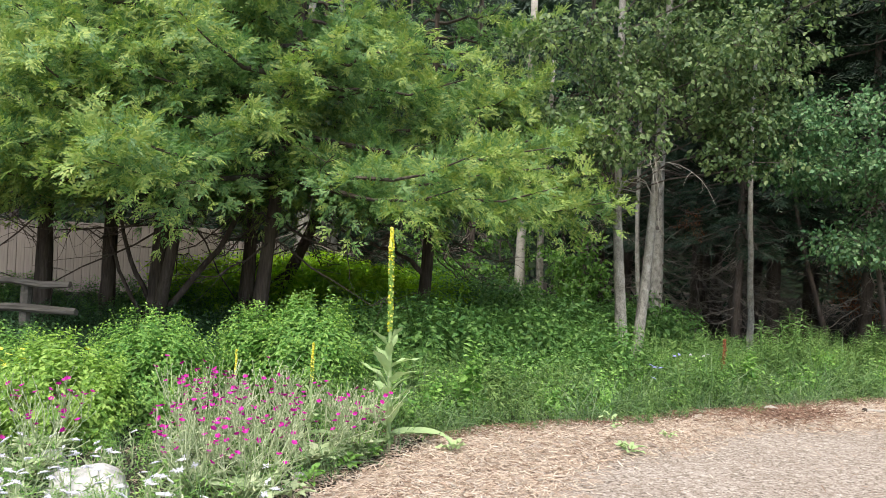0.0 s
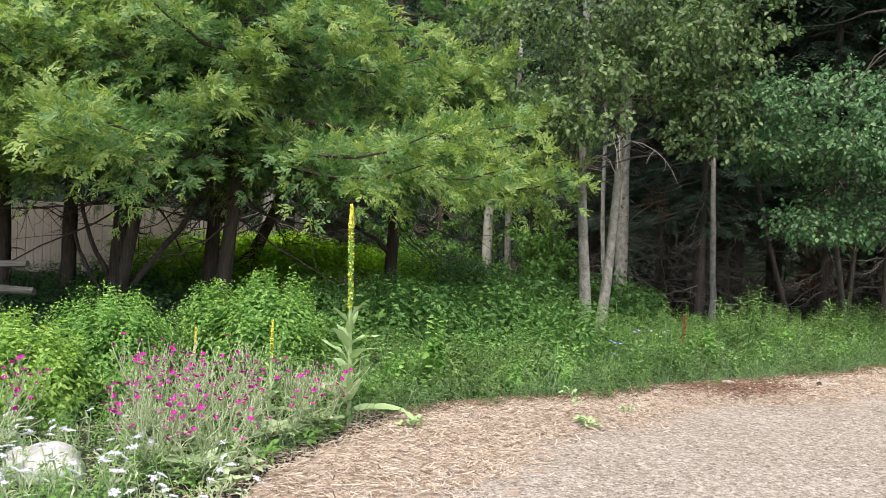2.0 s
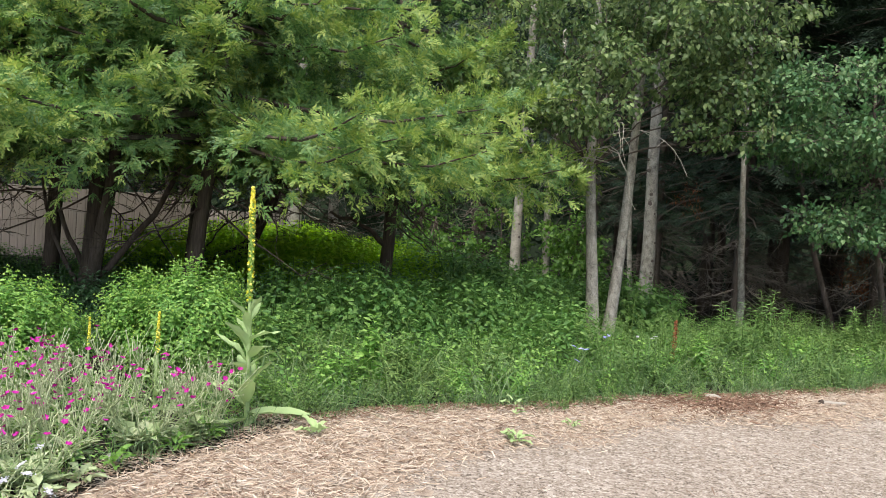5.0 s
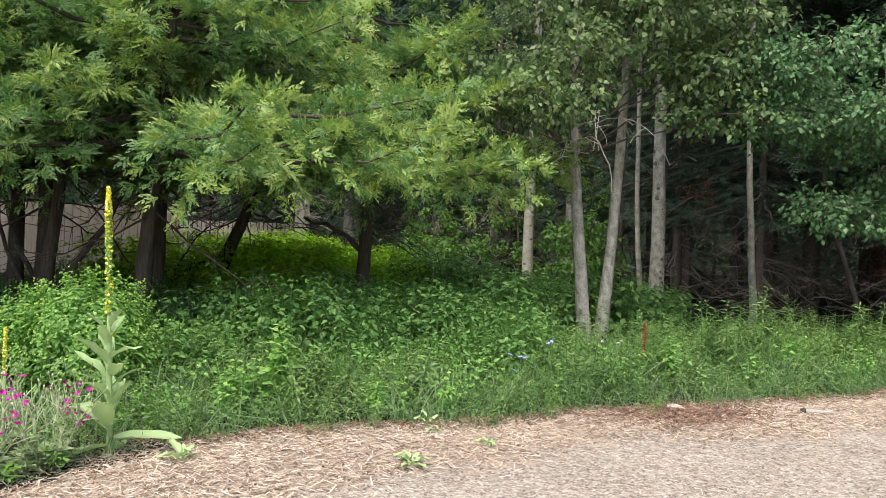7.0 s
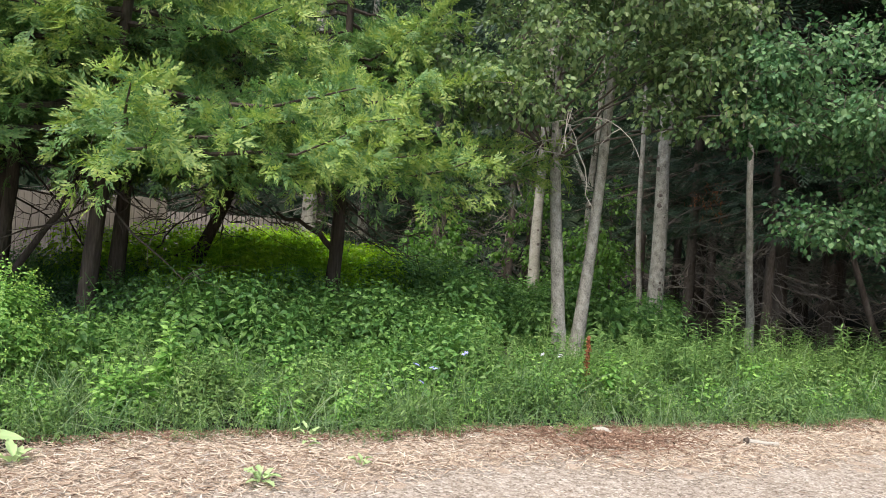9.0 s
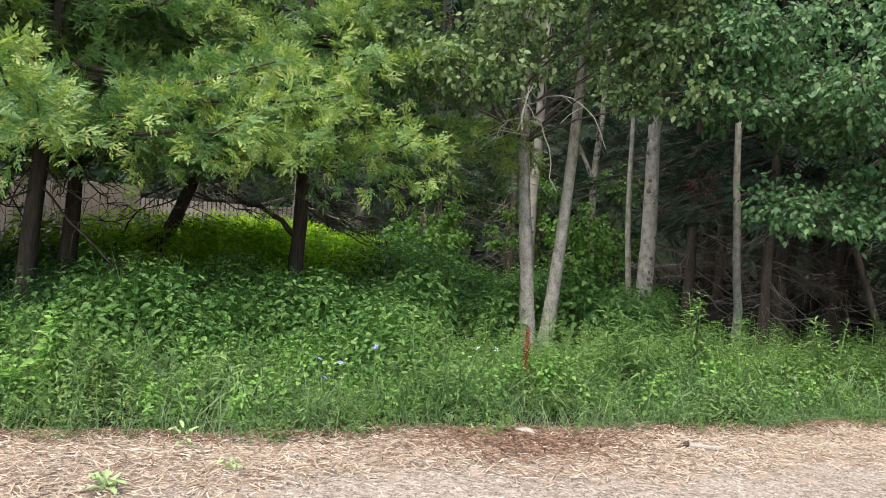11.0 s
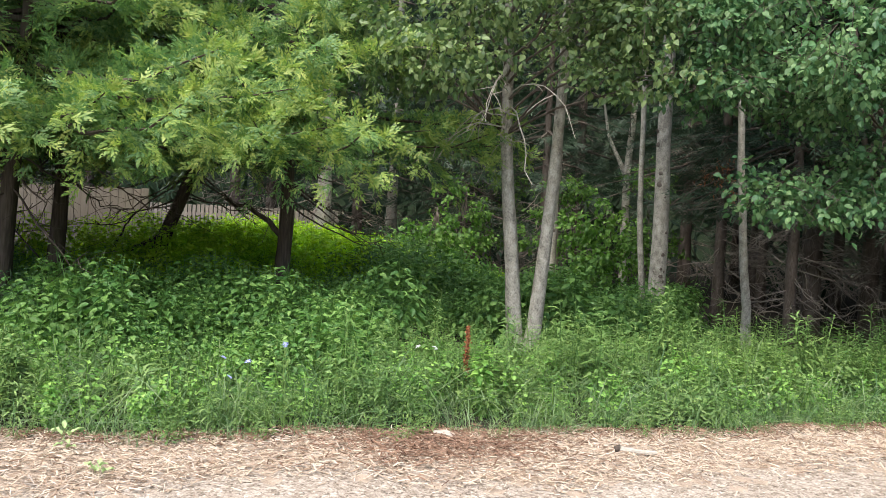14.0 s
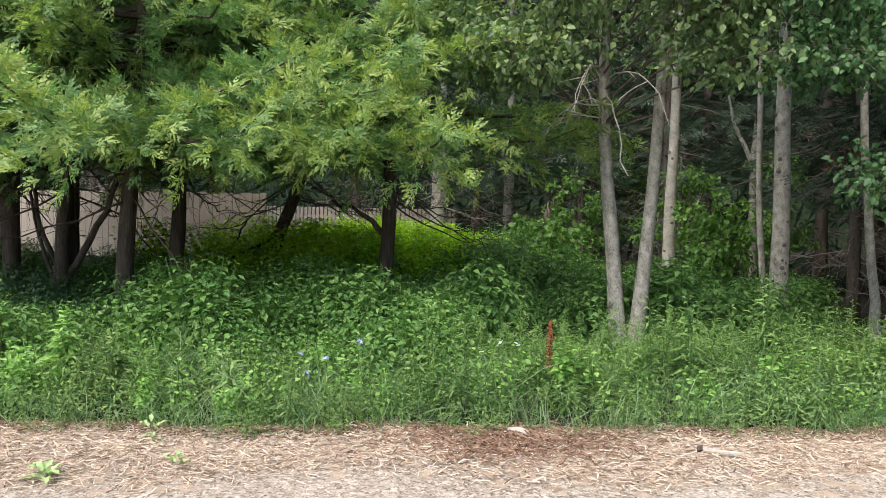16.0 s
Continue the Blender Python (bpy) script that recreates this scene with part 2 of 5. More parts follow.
RAIL_WOOD = rough_material("rail_wood", [(0.05, 0.045, 0.038), (0.1, 0.09, 0.078), (0.16, 0.147, 0.13)], 6, (0.1, 1, 1), 0.6, 0.9, 40)
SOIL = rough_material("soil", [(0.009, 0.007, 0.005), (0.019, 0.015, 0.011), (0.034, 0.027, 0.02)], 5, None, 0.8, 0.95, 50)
def gravel_material(name):
    """Crushed stone pressed into dust: small stones of several tints, some dark grit."""
    m, n, l, b = nodes_of(name)
    co = n.new("ShaderNodeTexCoord")
    cells = []
    for scale in (38, 95):
        v = n.new("ShaderNodeTexVoronoi")
        v.inputs["Scale"].default_value = scale
        l.new(co.outputs["Object"], v.inputs["Vector"])
        cells.append(v)
    big = noise_node(n, l, 1.6, 5)
    grit = noise_node(n, l, 150, 4)
    tint = ramp(n, [(0.22, (0.085, 0.066, 0.05)), (0.42, (0.2, 0.163, 0.13)), (0.58, (0.28, 0.235, 0.193)), (0.74, (0.35, 0.304, 0.258)), (0.9, (0.5, 0.455, 0.4))])
    sep = n.new("ShaderNodeSeparateColor")
    l.new(cells[0].outputs["Color"], sep.inputs[0])
    sep2 = n.new("ShaderNodeSeparateColor")
    l.new(cells[1].outputs["Color"], sep2.inputs[0])
    total = None
    for socket, weight in ((sep.outputs[0], 0.34), (sep2.outputs[1], 0.36), (big.outputs["Fac"], 0.25), (grit.outputs["Fac"], 0.25)):
        k = n.new("ShaderNodeMath")
        k.operation = "MULTIPLY_ADD"
        k.inputs[1].default_value, k.inputs[2].default_value = weight, -0.05
        l.new(socket, k.inputs[0])
        if total is not None:
            l.new(total, k.inputs[2])
        total = k.outputs[0]
    l.new(total, tint.inputs["Fac"])
    l.new(tint.outputs["Color"], b.inputs["Base Color"])
    bp = n.new("ShaderNodeBump")
    bp.inputs["Strength"].default_value, bp.inputs["Distance"].default_value = 0.8, 0.008
    l.new(total, bp.inputs["Height"])
    l.new(bp.outputs["Normal"], b.inputs["Normal"])
    b.inputs["Roughness"].default_value = 0.95
    b.inputs["Specular IOR Level"].default_value = 0.15
    return m


GRAVEL = gravel_material("gravel")
MULCH = rough_material("mulch", [(0.15, 0.11, 0.08), (0.3, 0.235, 0.18), (0.43, 0.35, 0.275)], 12, None, 0.9, 0.95, 110, 0.02)
CHIP = island_material("wood_chip", [(0.13, 0.078, 0.054), (0.3, 0.22, 0.16), (0.44, 0.345, 0.26), (0.6, 0.51, 0.41), (0.36, 0.32, 0.28)], 0.85, 60, [0.0, 0.2, 0.5, 0.8, 1.0])
BARK_CHIP = island_material("bark_chip", [(0.1, 0.056, 0.037), (0.19, 0.112, 0.075), (0.3, 0.195, 0.14)], 0.9)
PEBBLE = island_material("pebble", [(0.09, 0.075, 0.06), (0.2, 0.172, 0.145), (0.29, 0.25, 0.215), (0.38, 0.345, 0.305)], 0.9)

# ---- plan: s runs along the edge of the wood chips, d away from the drive ----
EDGE_AT, EDGE_U, EDGE_N = np.array([-0.2, 6.14]), np.array([0.811, 0.585]), np.array([-0.585, 0.811])


def plan(x, y):
    dx, dy = x - EDGE_AT[0], y - EDGE_AT[1]
    s = dx * EDGE_U[0] + dy * EDGE_U[1]
    d = dx * EDGE_N[0] + dy * EDGE_N[1]
    return s, d - 0.3 * smooth(-s / 1.2) - 0.05 * np.sin(3.1 * s) - 0.03 * np.sin(7.3 * s + 1)


def at_plan(s, d):
    d = d + 0.3 * smooth(-s / 1.2) + 0.05 * np.sin(3.1 * s) + 0.03 * np.sin(7.3 * s + 1)
    return EDGE_AT[0] + s * EDGE_U[0] + d * EDGE_N[0], EDGE_AT[1] + s * EDGE_U[1] + d * EDGE_N[1]


def ground_z(x, y):
    s, d = plan(x, y)
    z = 0.4 * smooth((d - 2.5) / 6) * smooth((6 - s) / 4) - 0.5 * smooth((d - 2.8) / 4) * smooth((s - 4) / 3)
    wild = smooth(d / 0.6)
    z += wild * 0.03 * (np.sin(2.3 * x + 1.1 * y) + np.sin(1.7 * y - 2.9 * x))
    z += 0.02 * smooth((d + 1.0) / 0.5) * smooth((0.25 - d) / 0.3) * (1 + 0.6 * np.sin(2.2 * s + 0.5))
    return z


def bed(x, y):
    """Whether a place lies in the flower bed."""
    return (x < np.interp(y, [2.5, 3.7, 4.2, 4.7, 5.13, 5.6, 6.0], [-1.0, -1.08, -1.08, -0.93, -0.75, -0.6, -0.6])) & (y > 2.3 + 0.9 * np.clip(x + 1.9, 0, 9) ** 2)


def chip_limit(s):
    """How far the chips reach on to the drive."""
    return -1.05 - 0.12 * np.sin(1.9 * s) - 1.5 * smooth((0.9 - s) / 2.4)


def grid_axis(fine0, fine1, step, far):
    mid = np.arange(fine0, fine1 + 1e-6, step)
    out = step * 1.35 ** np.arange(1, 30)
    out = np.cumsum(out)
    out = out[out < far]
    return np.concatenate([(fine0 - out)[::-1], mid, fine1 + out])


gx, gy = grid_axis(-8, 10, 0.1, 400), grid_axis(-3, 16, 0.1, 400)
X, Y = np.meshgrid(gx, gy, indexing="ij")
S, D = plan(X, Y)
Z = ground_z(X, Y)
i, j = np.meshgrid(np.arange(len(gx) - 1), np.arange(len(gy) - 1), indexing="ij")
q = np.stack([i * len(gy) + j, (i + 1) * len(gy) + j, (i + 1) * len(gy) + j + 1, i * len(gy) + j + 1], -1).reshape(-1, 4)
ground = part("ground", (np.stack([X, Y, Z], -1).reshape(-1, 3), q), GRAVEL, soft=True)
tagged(ground, "compacted pale gravel drive running into bare soil under the plants", "ground", kind="structure")
ground.data.materials.append(MULCH)
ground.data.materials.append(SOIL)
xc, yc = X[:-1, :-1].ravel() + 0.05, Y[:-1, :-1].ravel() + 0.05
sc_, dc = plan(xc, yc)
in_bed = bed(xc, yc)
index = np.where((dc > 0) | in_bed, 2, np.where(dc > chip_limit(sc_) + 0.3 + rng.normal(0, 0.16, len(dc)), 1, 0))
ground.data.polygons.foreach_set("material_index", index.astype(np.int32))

# ---- leaf templates, length 1 along +y ----
def leaf(width, fold=0.12, droop=0.15, at=0.42):
    return geo([(0, 0, 0), (-width / 2, at, fold * width), (0, at, -droop * 0.25), (width / 2, at, fold * width), (0, 1, -droop)], [(0, 3, 4, 2), (0, 2, 4, 1)])


def oval(width, fold=0.1, droop=0.15):
    """A rounded leaf with a pointed tip, folded along its midrib."""
    h = width / 2
    return geo([(0, 0, 0), (h * 0.85, 0.22, fold * width), (h, 0.5, fold * width - droop * 0.25), (0, 1, -droop), (-h, 0.5, fold * width - droop * 0.25), (-h * 0.85, 0.22, fold * width), (0, 0.42, -droop * 0.18)],
               [(0, 1, 2, 6), (6, 2, 3, 3), (6, 3, 4, 4), (0, 6, 4, 5)])


LEAF_OVAL = oval(0.66)
LEAF_SMALL = geo([(0, 0, 0), (-0.26, 0.45, 0.05), (0, 1, -0.12), (0.26, 0.45, 0.05)], [(0, 3, 2, 1)])
LEAF_THIN = geo([(0, 0, 0), (-0.09, 0.4, 0.04), (0, 1, -0.3), (0.09, 0.4, 0.04)], [(0, 3, 2, 1)])
LEAF_MID, LEAF_NARROW = leaf(0.5), leaf(0.2, 0.3, 0.3)


def spray_template(seed, laterals, width, subs):
    """A flat fan of scale-leaved twigs."""
    r = np.random.default_rng(seed)
    v, f = [], []

    def kite(p, a, size, w):
        c, s_ = math.cos(a), math.sin(a)
        n = len(v)
        for yy, xx in ((0, 0), (0.6 * size, w), (size, 0), (0.6 * size, -w)):
            px, py = p[0] + xx * c + yy * s_, p[1] - xx * s_ + yy * c
            v.append((px, py, -0.3 * py * py - 0.3 * px * px))
        f.append((n, n + 1, n + 2, n + 3))

    kite((0, 0), 0, 1.0, width * 0.5)
    for k in range(laterals):
        y0 = 0.08 + 0.82 * k / (laterals - 1)
        side = 1 if k % 2 else -1
        a = side * (0.72 - 0.22 * y0 + r.normal(0, 0.1))
        size = (0.5 * (1 - y0) + 0.13) * (0.8 + 0.4 * r.random())
        kite((0, y0), a, size, width * 0.8)
        if k < subs:
            for m in (0.35, 0.62):
                kite((math.sin(a) * size * m, y0 + math.cos(a) * size * m), a - side * 0.6, size * 0.45, width * 0.6)
    return geo(v, f)


def cedar_spray(seed):
    """A flattened plume: short blunt scale-leaved fingers, each one a triangle, crowded along three twigs."""
    r = np.random.default_rng(seed)
    v, f = [], []
    for twig, lean_, long_ in ((0, 0.0, 1.0), (1, 0.62, 0.72), (2, -0.58, 0.78)):
        lean_ += r.normal(0, 0.1)
        o = (0.0, 0.0 if twig == 0 else 0.1 * twig)
        for k in range(9 if twig == 0 else 6):
            t = (k + 0.6) / (9 if twig == 0 else 6)
            side = 1 if k % 2 else -1
            px, py = o[0] + math.sin(lean_) * t * long_ * 0.85, o[1] + math.cos(lean_) * t * long_ * 0.85
            a = lean_ + side * (0.62 * (1.05 - 0.8 * t)) + r.normal(0, 0.12)
            ln, w = (0.36 - 0.14 * t) * r.uniform(0.8, 1.25), 0.056
            n = len(v)
            sx, sy = math.sin(a), math.cos(a)
            for xx, yy in ((-w, 0.35 * ln), (0, ln), (w, 0.35 * ln), (0, -0.15 * ln)):
                qx, qy = px + xx * sy + yy * sx, py - xx * sx + yy * sy
                v.append((qx, qy, -0.25 * qy * qy - 0.45 * qx * qx + r.normal(0, 0.012)))
            f.append((n, n + 1, n + 2, n + 3) if k % 3 == 0 else (n, n + 1, n + 2, n + 2))
    return geo(v, f)


SPRAYS = [cedar_spray(k) for k in range(5)]
NEEDLES = [spray_template(k + 10, 7, 0.045, 0) for k in range(2)]


def pick(templates, turn, place):
    which = rng.integers(0, len(templates), len(place))
    return merged([scattered(t, turn[which == k], place[which == k]) for k, t in enumerate(templates) if (which == k).any()])


# ---- trees ----
def boughs(base, top, foot, crown, count, reach, spread, twigs, per, size, lit=None, droop=0.22, lift=0.08, thin_above=99.0, fluff=0.0, thin=0.35):
    """Limbs of a conifer and the sprays on their side twigs. lit: the azimuth to which it grows wider. Also tells which sprays are outer ones."""
    limbs, place, along, normal, outer = [], [], [], [], []
    up = np.array([0, 0, 1.0])
    for k in range(count):
        h = ((k + rng.random()) / count) ** 1.5
        z = foot + (crown - foot) * h
        az = k * 2.399 + rng.normal(0, 0.4)
        if lit is not None and k % 3 == 0:
            az = lit + rng.normal(0, 0.7)
        length = reach * (1 - h) ** 0.75 * (0.75 + 0.45 * rng.random()) + 0.25
        if lit is not None:
            length *= 1 + spread * math.cos(az - lit)
        t = np.clip((z - base[2]) / (top[2] - base[2]), 0, 1)
        start = base + (top - base) * t
        start[2] = z
        out = np.array([math.cos(az), math.sin(az), 0])
        side = np.array([-out[1], out[0], 0])
        u = np.linspace(0, 1, 7)
        path = start + out * (u * length)[:, None]
        path[:, 2] += length * (-droop * u ** 1.3 + lift * u ** 3) + 0.15 * length * u * (h - 0.2)
        path[1:] += rng.normal(0, 0.03, (6, 3))
        limbs.append(tube(path, np.linspace(0.022 + 0.006 * length, 0.005, 7), 5, cap=False))
        n = int((twigs * length + 3) * (thin if z > thin_above else 1))
        w = 0.18 + 0.82 * (np.arange(n) + rng.random(n)) / n
        p = np.stack([np.interp(w, u, path[:, c]) for c in range(3)], -1)
        turn_by = np.where(np.arange(n) % 2, 1, -1) * rng.uniform(0.35, 1.05, n) * (1.1 - 0.6 * w)
        way = out * np.cos(turn_by)[:, None] + side * np.sin(turn_by)[:, None]
        way[:, 2] += rng.normal(0.14 + 0.1 * fluff, 0.28 + 0.4 * fluff, n)
        way = unit(way)
        reach_by = (0.22 + 0.3 * length ** 0.5 * (1.1 - 0.75 * w)) * rng.uniform(0.8, 1.3, n)
        v = (np.arange(per) + 0.5) / per
        sign = np.where(np.arange(per) % 2, 1.0, -1.0)
        across = unit(np.cross(way, up))
        q = p[:, None] + way[:, None] * (reach_by[:, None] * v)[..., None]
        q[..., 2] -= (0.22 + 0.2 * fluff) * reach_by[:, None] * v ** 2
        q += rng.normal(0, 0.025, q.shape)
        a = way[:, None] * 0.8 + across[:, None] * (sign * (0.85 - 0.5 * v))[None, :, None] + rng.normal(0, 0.16 + 0.22 * fluff, q.shape)
        a[..., 2] -= (0.02 + 0.16 * v) * (1 - fluff) - 0.12 * fluff
        m = up * (0.7 - 0.25 * fluff) + out * (0.55 + 0.3 * fluff) + rng.normal(0, 0.5 + 0.35 * fluff, q.shape)
        place.append(q.reshape(-1, 3))
        along.append(a.reshape(-1, 3))
        normal.append(m.reshape(-1, 3))
        outer.append(((w[:, None] * 0.6 + v[None] * 0.5 + rng.normal(0, 0.12, (n, per))) > 0.72).ravel())
    place, along, normal, outer = (np.concatenate(c) for c in (place, along, normal, outer))
    return limbs, frames(along, normal, size * (0.7 + 0.6 * rng.random(len(place))) * np.where(place[:, 2] > thin_above + 0.6, 2.0, 1.0)), place, outer


def bare_branches(tree, base, top, low, high, count, length, material, azimuths=None):
    """Dead lower twigs, each one drooping outwards and forked."""
    for k in range(count):
        z = low + (high - low) * rng.random()
        t = (z - base[2]) / (top[2] - base[2])
        start = base + (top - base) * t
        az = rng.random() * 6.283 if azimuths is None else azimuths[k % len(azimuths)] + rng.normal(0, 0.5)
        n = length * (0.5 + 0.8 * rng.random())
        out = np.array([math.cos(az), math.sin(az), 0])
        sag = rng.normal(-0.22, 0.28)
        path = bent(start, [start + out * n * 0.4 + [0, 0, sag * n * 0.5], start + out * n * 0.8 + [0, 0, sag * n], start + out * n + [0, 0, sag * n + 0.12 * n]], 8, 0.02)
        pieces = [tube(path, np.linspace(0.014, 0.004, 8), 5)]
        for _ in range(7):
            q0 = path[rng.integers(1, 7)]
            o2 = unit(out + rng.normal(0, 0.6, 3) - [0, 0, 0.25])
            m = n * rng.uniform(0.5, 1.2)
            pieces.append(tube(bent(q0, [q0 + o2 * m * 0.2, q0 + o2 * m * 0.38 - [0, 0, 0.06]], 4, 0.02), np.linspace(0.006, 0.002, 4), 3, cap=False))
        part("branch", merged(pieces), material, tree)


def cedar(x, y, height, radius, label, lean=(0, 0), foot=1.75, reach=2.3, count=60, lit=-1.7, spread=0.3, wander=0.03, forks=(), thick=1.0, root=0.0):
    z = float(ground_z(x, y)) - 0.05
    tree = thing("cedar_tree", label, "tree", "cedars along the fence", (x, y, z))
    base, top = np.zeros(3), np.array([lean[0] * height, lean[1] * height, height])
    path = bent(base, [base + (top - base) * t + rng.normal(0, wander, 3) * [1, 1, 0] for t in (0.08, 0.2, 0.35, 0.6, 1)], 14)
    path[:, 0] += root * (1 - smooth(path[:, 2] / 1.9)) - 0.4 * root * smooth(path[:, 2] / 1.9) * (1 - smooth((path[:, 2] - 1.9) / 2))
    part("trunk", tube(path, np.interp(path[:, 2] / height, [0, 0.03, 0.2, 1], [radius * 1.5, radius * 1.1, radius * 0.9, 0.02]), 12, 0.08), CEDAR_BARK, tree, soft=True)
    limbs, turn, place, outer = boughs(base, top, foot, height, count, reach, spread, 5.4 * thick, 10, 0.17, lit, droop=0.24, lift=0.2, thin_above=4.9, fluff=0.55)
    for g in limbs:
        part("limb", g, CEDAR_BARK, tree)
    crown = part("crown", pick(SPRAYS, turn[~outer], place[~outer]), CEDAR_LEAF, tree)
    part("new_growth", pick(SPRAYS, turn[outer], place[outer]), CEDAR_TIP, crown, "lighter yellow-green outer sprays")
    bare_branches(tree, base, top, foot - 0.85, foot + 0.4, 16, 1.5, CEDAR_BARK)
    for pts, r0, r1 in forks:
        part("limb", tube(bent(pts[0], pts[1:], 10, 0.012), np.linspace(r0, r1, 10), 8), CEDAR_BARK, tree, soft=True)
    return tree


cedar(-1.41, 12.2, 6.0, 0.1, "slender cedar with a dark straight trunk above the undergrowth", (0.0, 0.0), 2.2, 2.2, forks=[([(0, 0, 0.95), (-0.16, -0.02, 1.1), (-0.42, -0.05, 1.3), (-0.9, -0.1, 1.45)], 0.05, 0.02)], lit=-1.0)
cedar(-3.8, 10.72, 6.3, 0.1, "cedar with a dark upright trunk and drooping green sprays", (0.02, 0.0), 2.3, 2.6)
cedar(-3.2, 9.45, 6.2, 0.1, "cedar with a leaning dark trunk and bright tips", (0.09, 0.01), 2.3, 2.6, lit=-1.2)
cedar(-4.6, 9.6, 6.3, 0.115, "cedar with a dark trunk that splits near the ground", (0.01, 0.0), 2.3, 2.6,
      forks=[([(0, 0, 0.2), (0.12, -0.06, 0.6), (0.3, -0.16, 1.3), (0.45, -0.22, 2.3), (0.5, -0.25, 3.4)], 0.095, 0.05),
             ([(0, 0, 0.35), (0.35, 0.05, 0.75), (0.8, 0.1, 1.3), (1.1, 0.1, 1.9)], 0.05, 0.03), ([(0, 0, 0.5), (-0.2, -0.1, 0.95), (-0.4, -0.1, 1.4), (-0.55, -0.1, 2.2)], 0.035, 0.02), ([(-0.05, 0, 0.25), (-0.42, 0, 0.8), (-0.62, 0, 1.3), (-0.7, 0, 1.9)], 0.03, 0.015)])
cedar(-5.72, 10.5, 6.3, 0.1, "cedar with a straight dark trunk beside the fence", (-0.01, 0.0), 2.3, 2.4)
cedar(-6.35, 10.0, 7.0, 0.11, "broad cedar with a dark trunk near the rail fence", (0.0, 0.0), 2.3, 2.6, thick=0.7)
cedar(-3.5, 12.52, 5.6, 0.1, "crooked cedar leaning sideways over bright undergrowth", (0.03, 0.05), 2.1, 2.0, root=-0.42, forks=[([(-0.3, 0, 0.7), (-0.55, -0.2, 0.5), (-0.9, -0.5, 0.3), (-1.1, -0.7, 0.1)], 0.035, 0.025), ([(-1.0, -0.3, 0.2), (-0.8, -0.3, 0.6), (-0.5, -0.3, 1.0)], 0.02, 0.01)])
cedar(-8.1, 10.9, 7.0, 0.12, "tall cedar with dense foliage behind the rail fence", (0.0, 0.0), 2.3, 2.6, thick=0.6)


def leafy_crown(centers, radii, count, size, template, per=9, hang=0.5):
    """Leaves on short twigs that fill uneven clumps."""
    centers, radii = np.asarray(centers, float), np.asarray(radii, float)
    vol = radii.prod(1) ** 0.8
    which = rng.choice(len(centers), count, p=vol / vol.sum())
    v = unit(rng.normal(0, 1, (count, 3))) * (rng.random(count) ** 0.45)[:, None]
    twig = centers[which] + v * radii[which]
    outward = unit(v + rng.normal(0, 0.4, (count, 3)) + [0, 0, -0.1])
    u = rng.random((count, per))
    p = twig[:, None] + outward[:, None] * (u * 0.22)[..., None] + rng.normal(0, 0.035, (count, per, 3))
    a = outward[:, None] * 0.6 + rng.normal(0, 0.6, (count, per, 3)) + [0, 0, -hang]
    nrm = rng.normal(0, 0.45, (count, per, 3)) + [0, -0.25, 0.8]
    p, a, nrm = p.reshape(-1, 3), a.reshape(-1, 3), nrm.reshape(-1, 3)
    g = scattered(template, frames(a, nrm, size * (0.65 + 0.6 * rng.random(len(p)))), p)
    stems = []
    for k in range(0, count, 4):
        stems.append(tube(np.stack([twig[k] - outward[k] * 0.18, twig[k] + outward[k] * 0.22]), [0.005, 0.002], 3, cap=False))
    return g, merged(stems)


def stem(pts, r0, r1, steps=12, sides=12, rough=0.06, flare=1.35):
    path = bent(pts[0], pts[1:], steps, 0.006)
    r = np.linspace(r0, r1, steps)
    r[0] *= flare
    return tube(path, r, sides, rough)


def knots(path_pts, radius, count, low, high):
    """Dark branch scars on a pale trunk."""
    pts = np.asarray(path_pts, float)
    out = []
    for _ in range(count):
        z = low + (high - low) * rng.random()
        c = np.array([np.interp(z, pts[:, 2], pts[:, 0]), np.interp(z, pts[:, 2], pts[:, 1]), z])
        az = rng.uniform(-2.9, -0.2)
        o = np.array([math.cos(az), math.sin(az), 0])
        s0 = 0.02 + 0.025 * rng.random()
        p = c + o * (radius * 0.96)
        out.append(tube(np.stack([p - o * 0.01, p + o * 0.004, p + o * 0.012]), [s0, s0 * 0.9, s0 * 0.3], 7, 0.2))
    return out


def broadleaf(name, label, at, trunks, bark, clumps, count, size, leaf_mat, template=LEAF_OVAL, scars=0, group="trees at the edge of the woods"):
    """Trunks are paths relative to the foot; clumps are (centre, radii)."""
    z = float(ground_z(*at)) - 0.05
    tree = thing(name, label, "tree", group, (*at, z))
    for pts, r0, r1 in trunks:
        t = part("trunk", stem(pts, r0, r1), bark, tree, soft=True)
        if scars:
            for g in knots(pts, (r0 + r1) / 2 * 1.02, scars, 0.3, 4):
                part("branch_scar", g, DARK_BARK, t)
    if clumps:
        g, twigs = leafy_crown([c for c, _ in clumps], [r for _, r in clumps], count, size, template)
        for n, (c, r) in enumerate(clumps):
            if n % 2:
                continue
            pts = np.asarray(trunks[0][0], float)
            z0 = min(max(c[2] - 1.1, 2.6), pts[-1][2] - 0.1)
            s0 = np.array([np.interp(z0, pts[:, 2], pts[:, 0]), np.interp(z0, pts[:, 2], pts[:, 1]), z0])
            c = np.asarray(c, float)
            part("limb", tube(bent(s0, [s0 + (c - s0) * 0.5 + [0, 0, 0.15], c], 7, 0.03), np.linspace(0.016, 0.005, 7), 6), DARK_BARK, tree)
        part("twig", twigs, DARK_BARK, tree)["kind"] = "stuff"
        part("crown", g, leaf_mat, tree)
    return tree


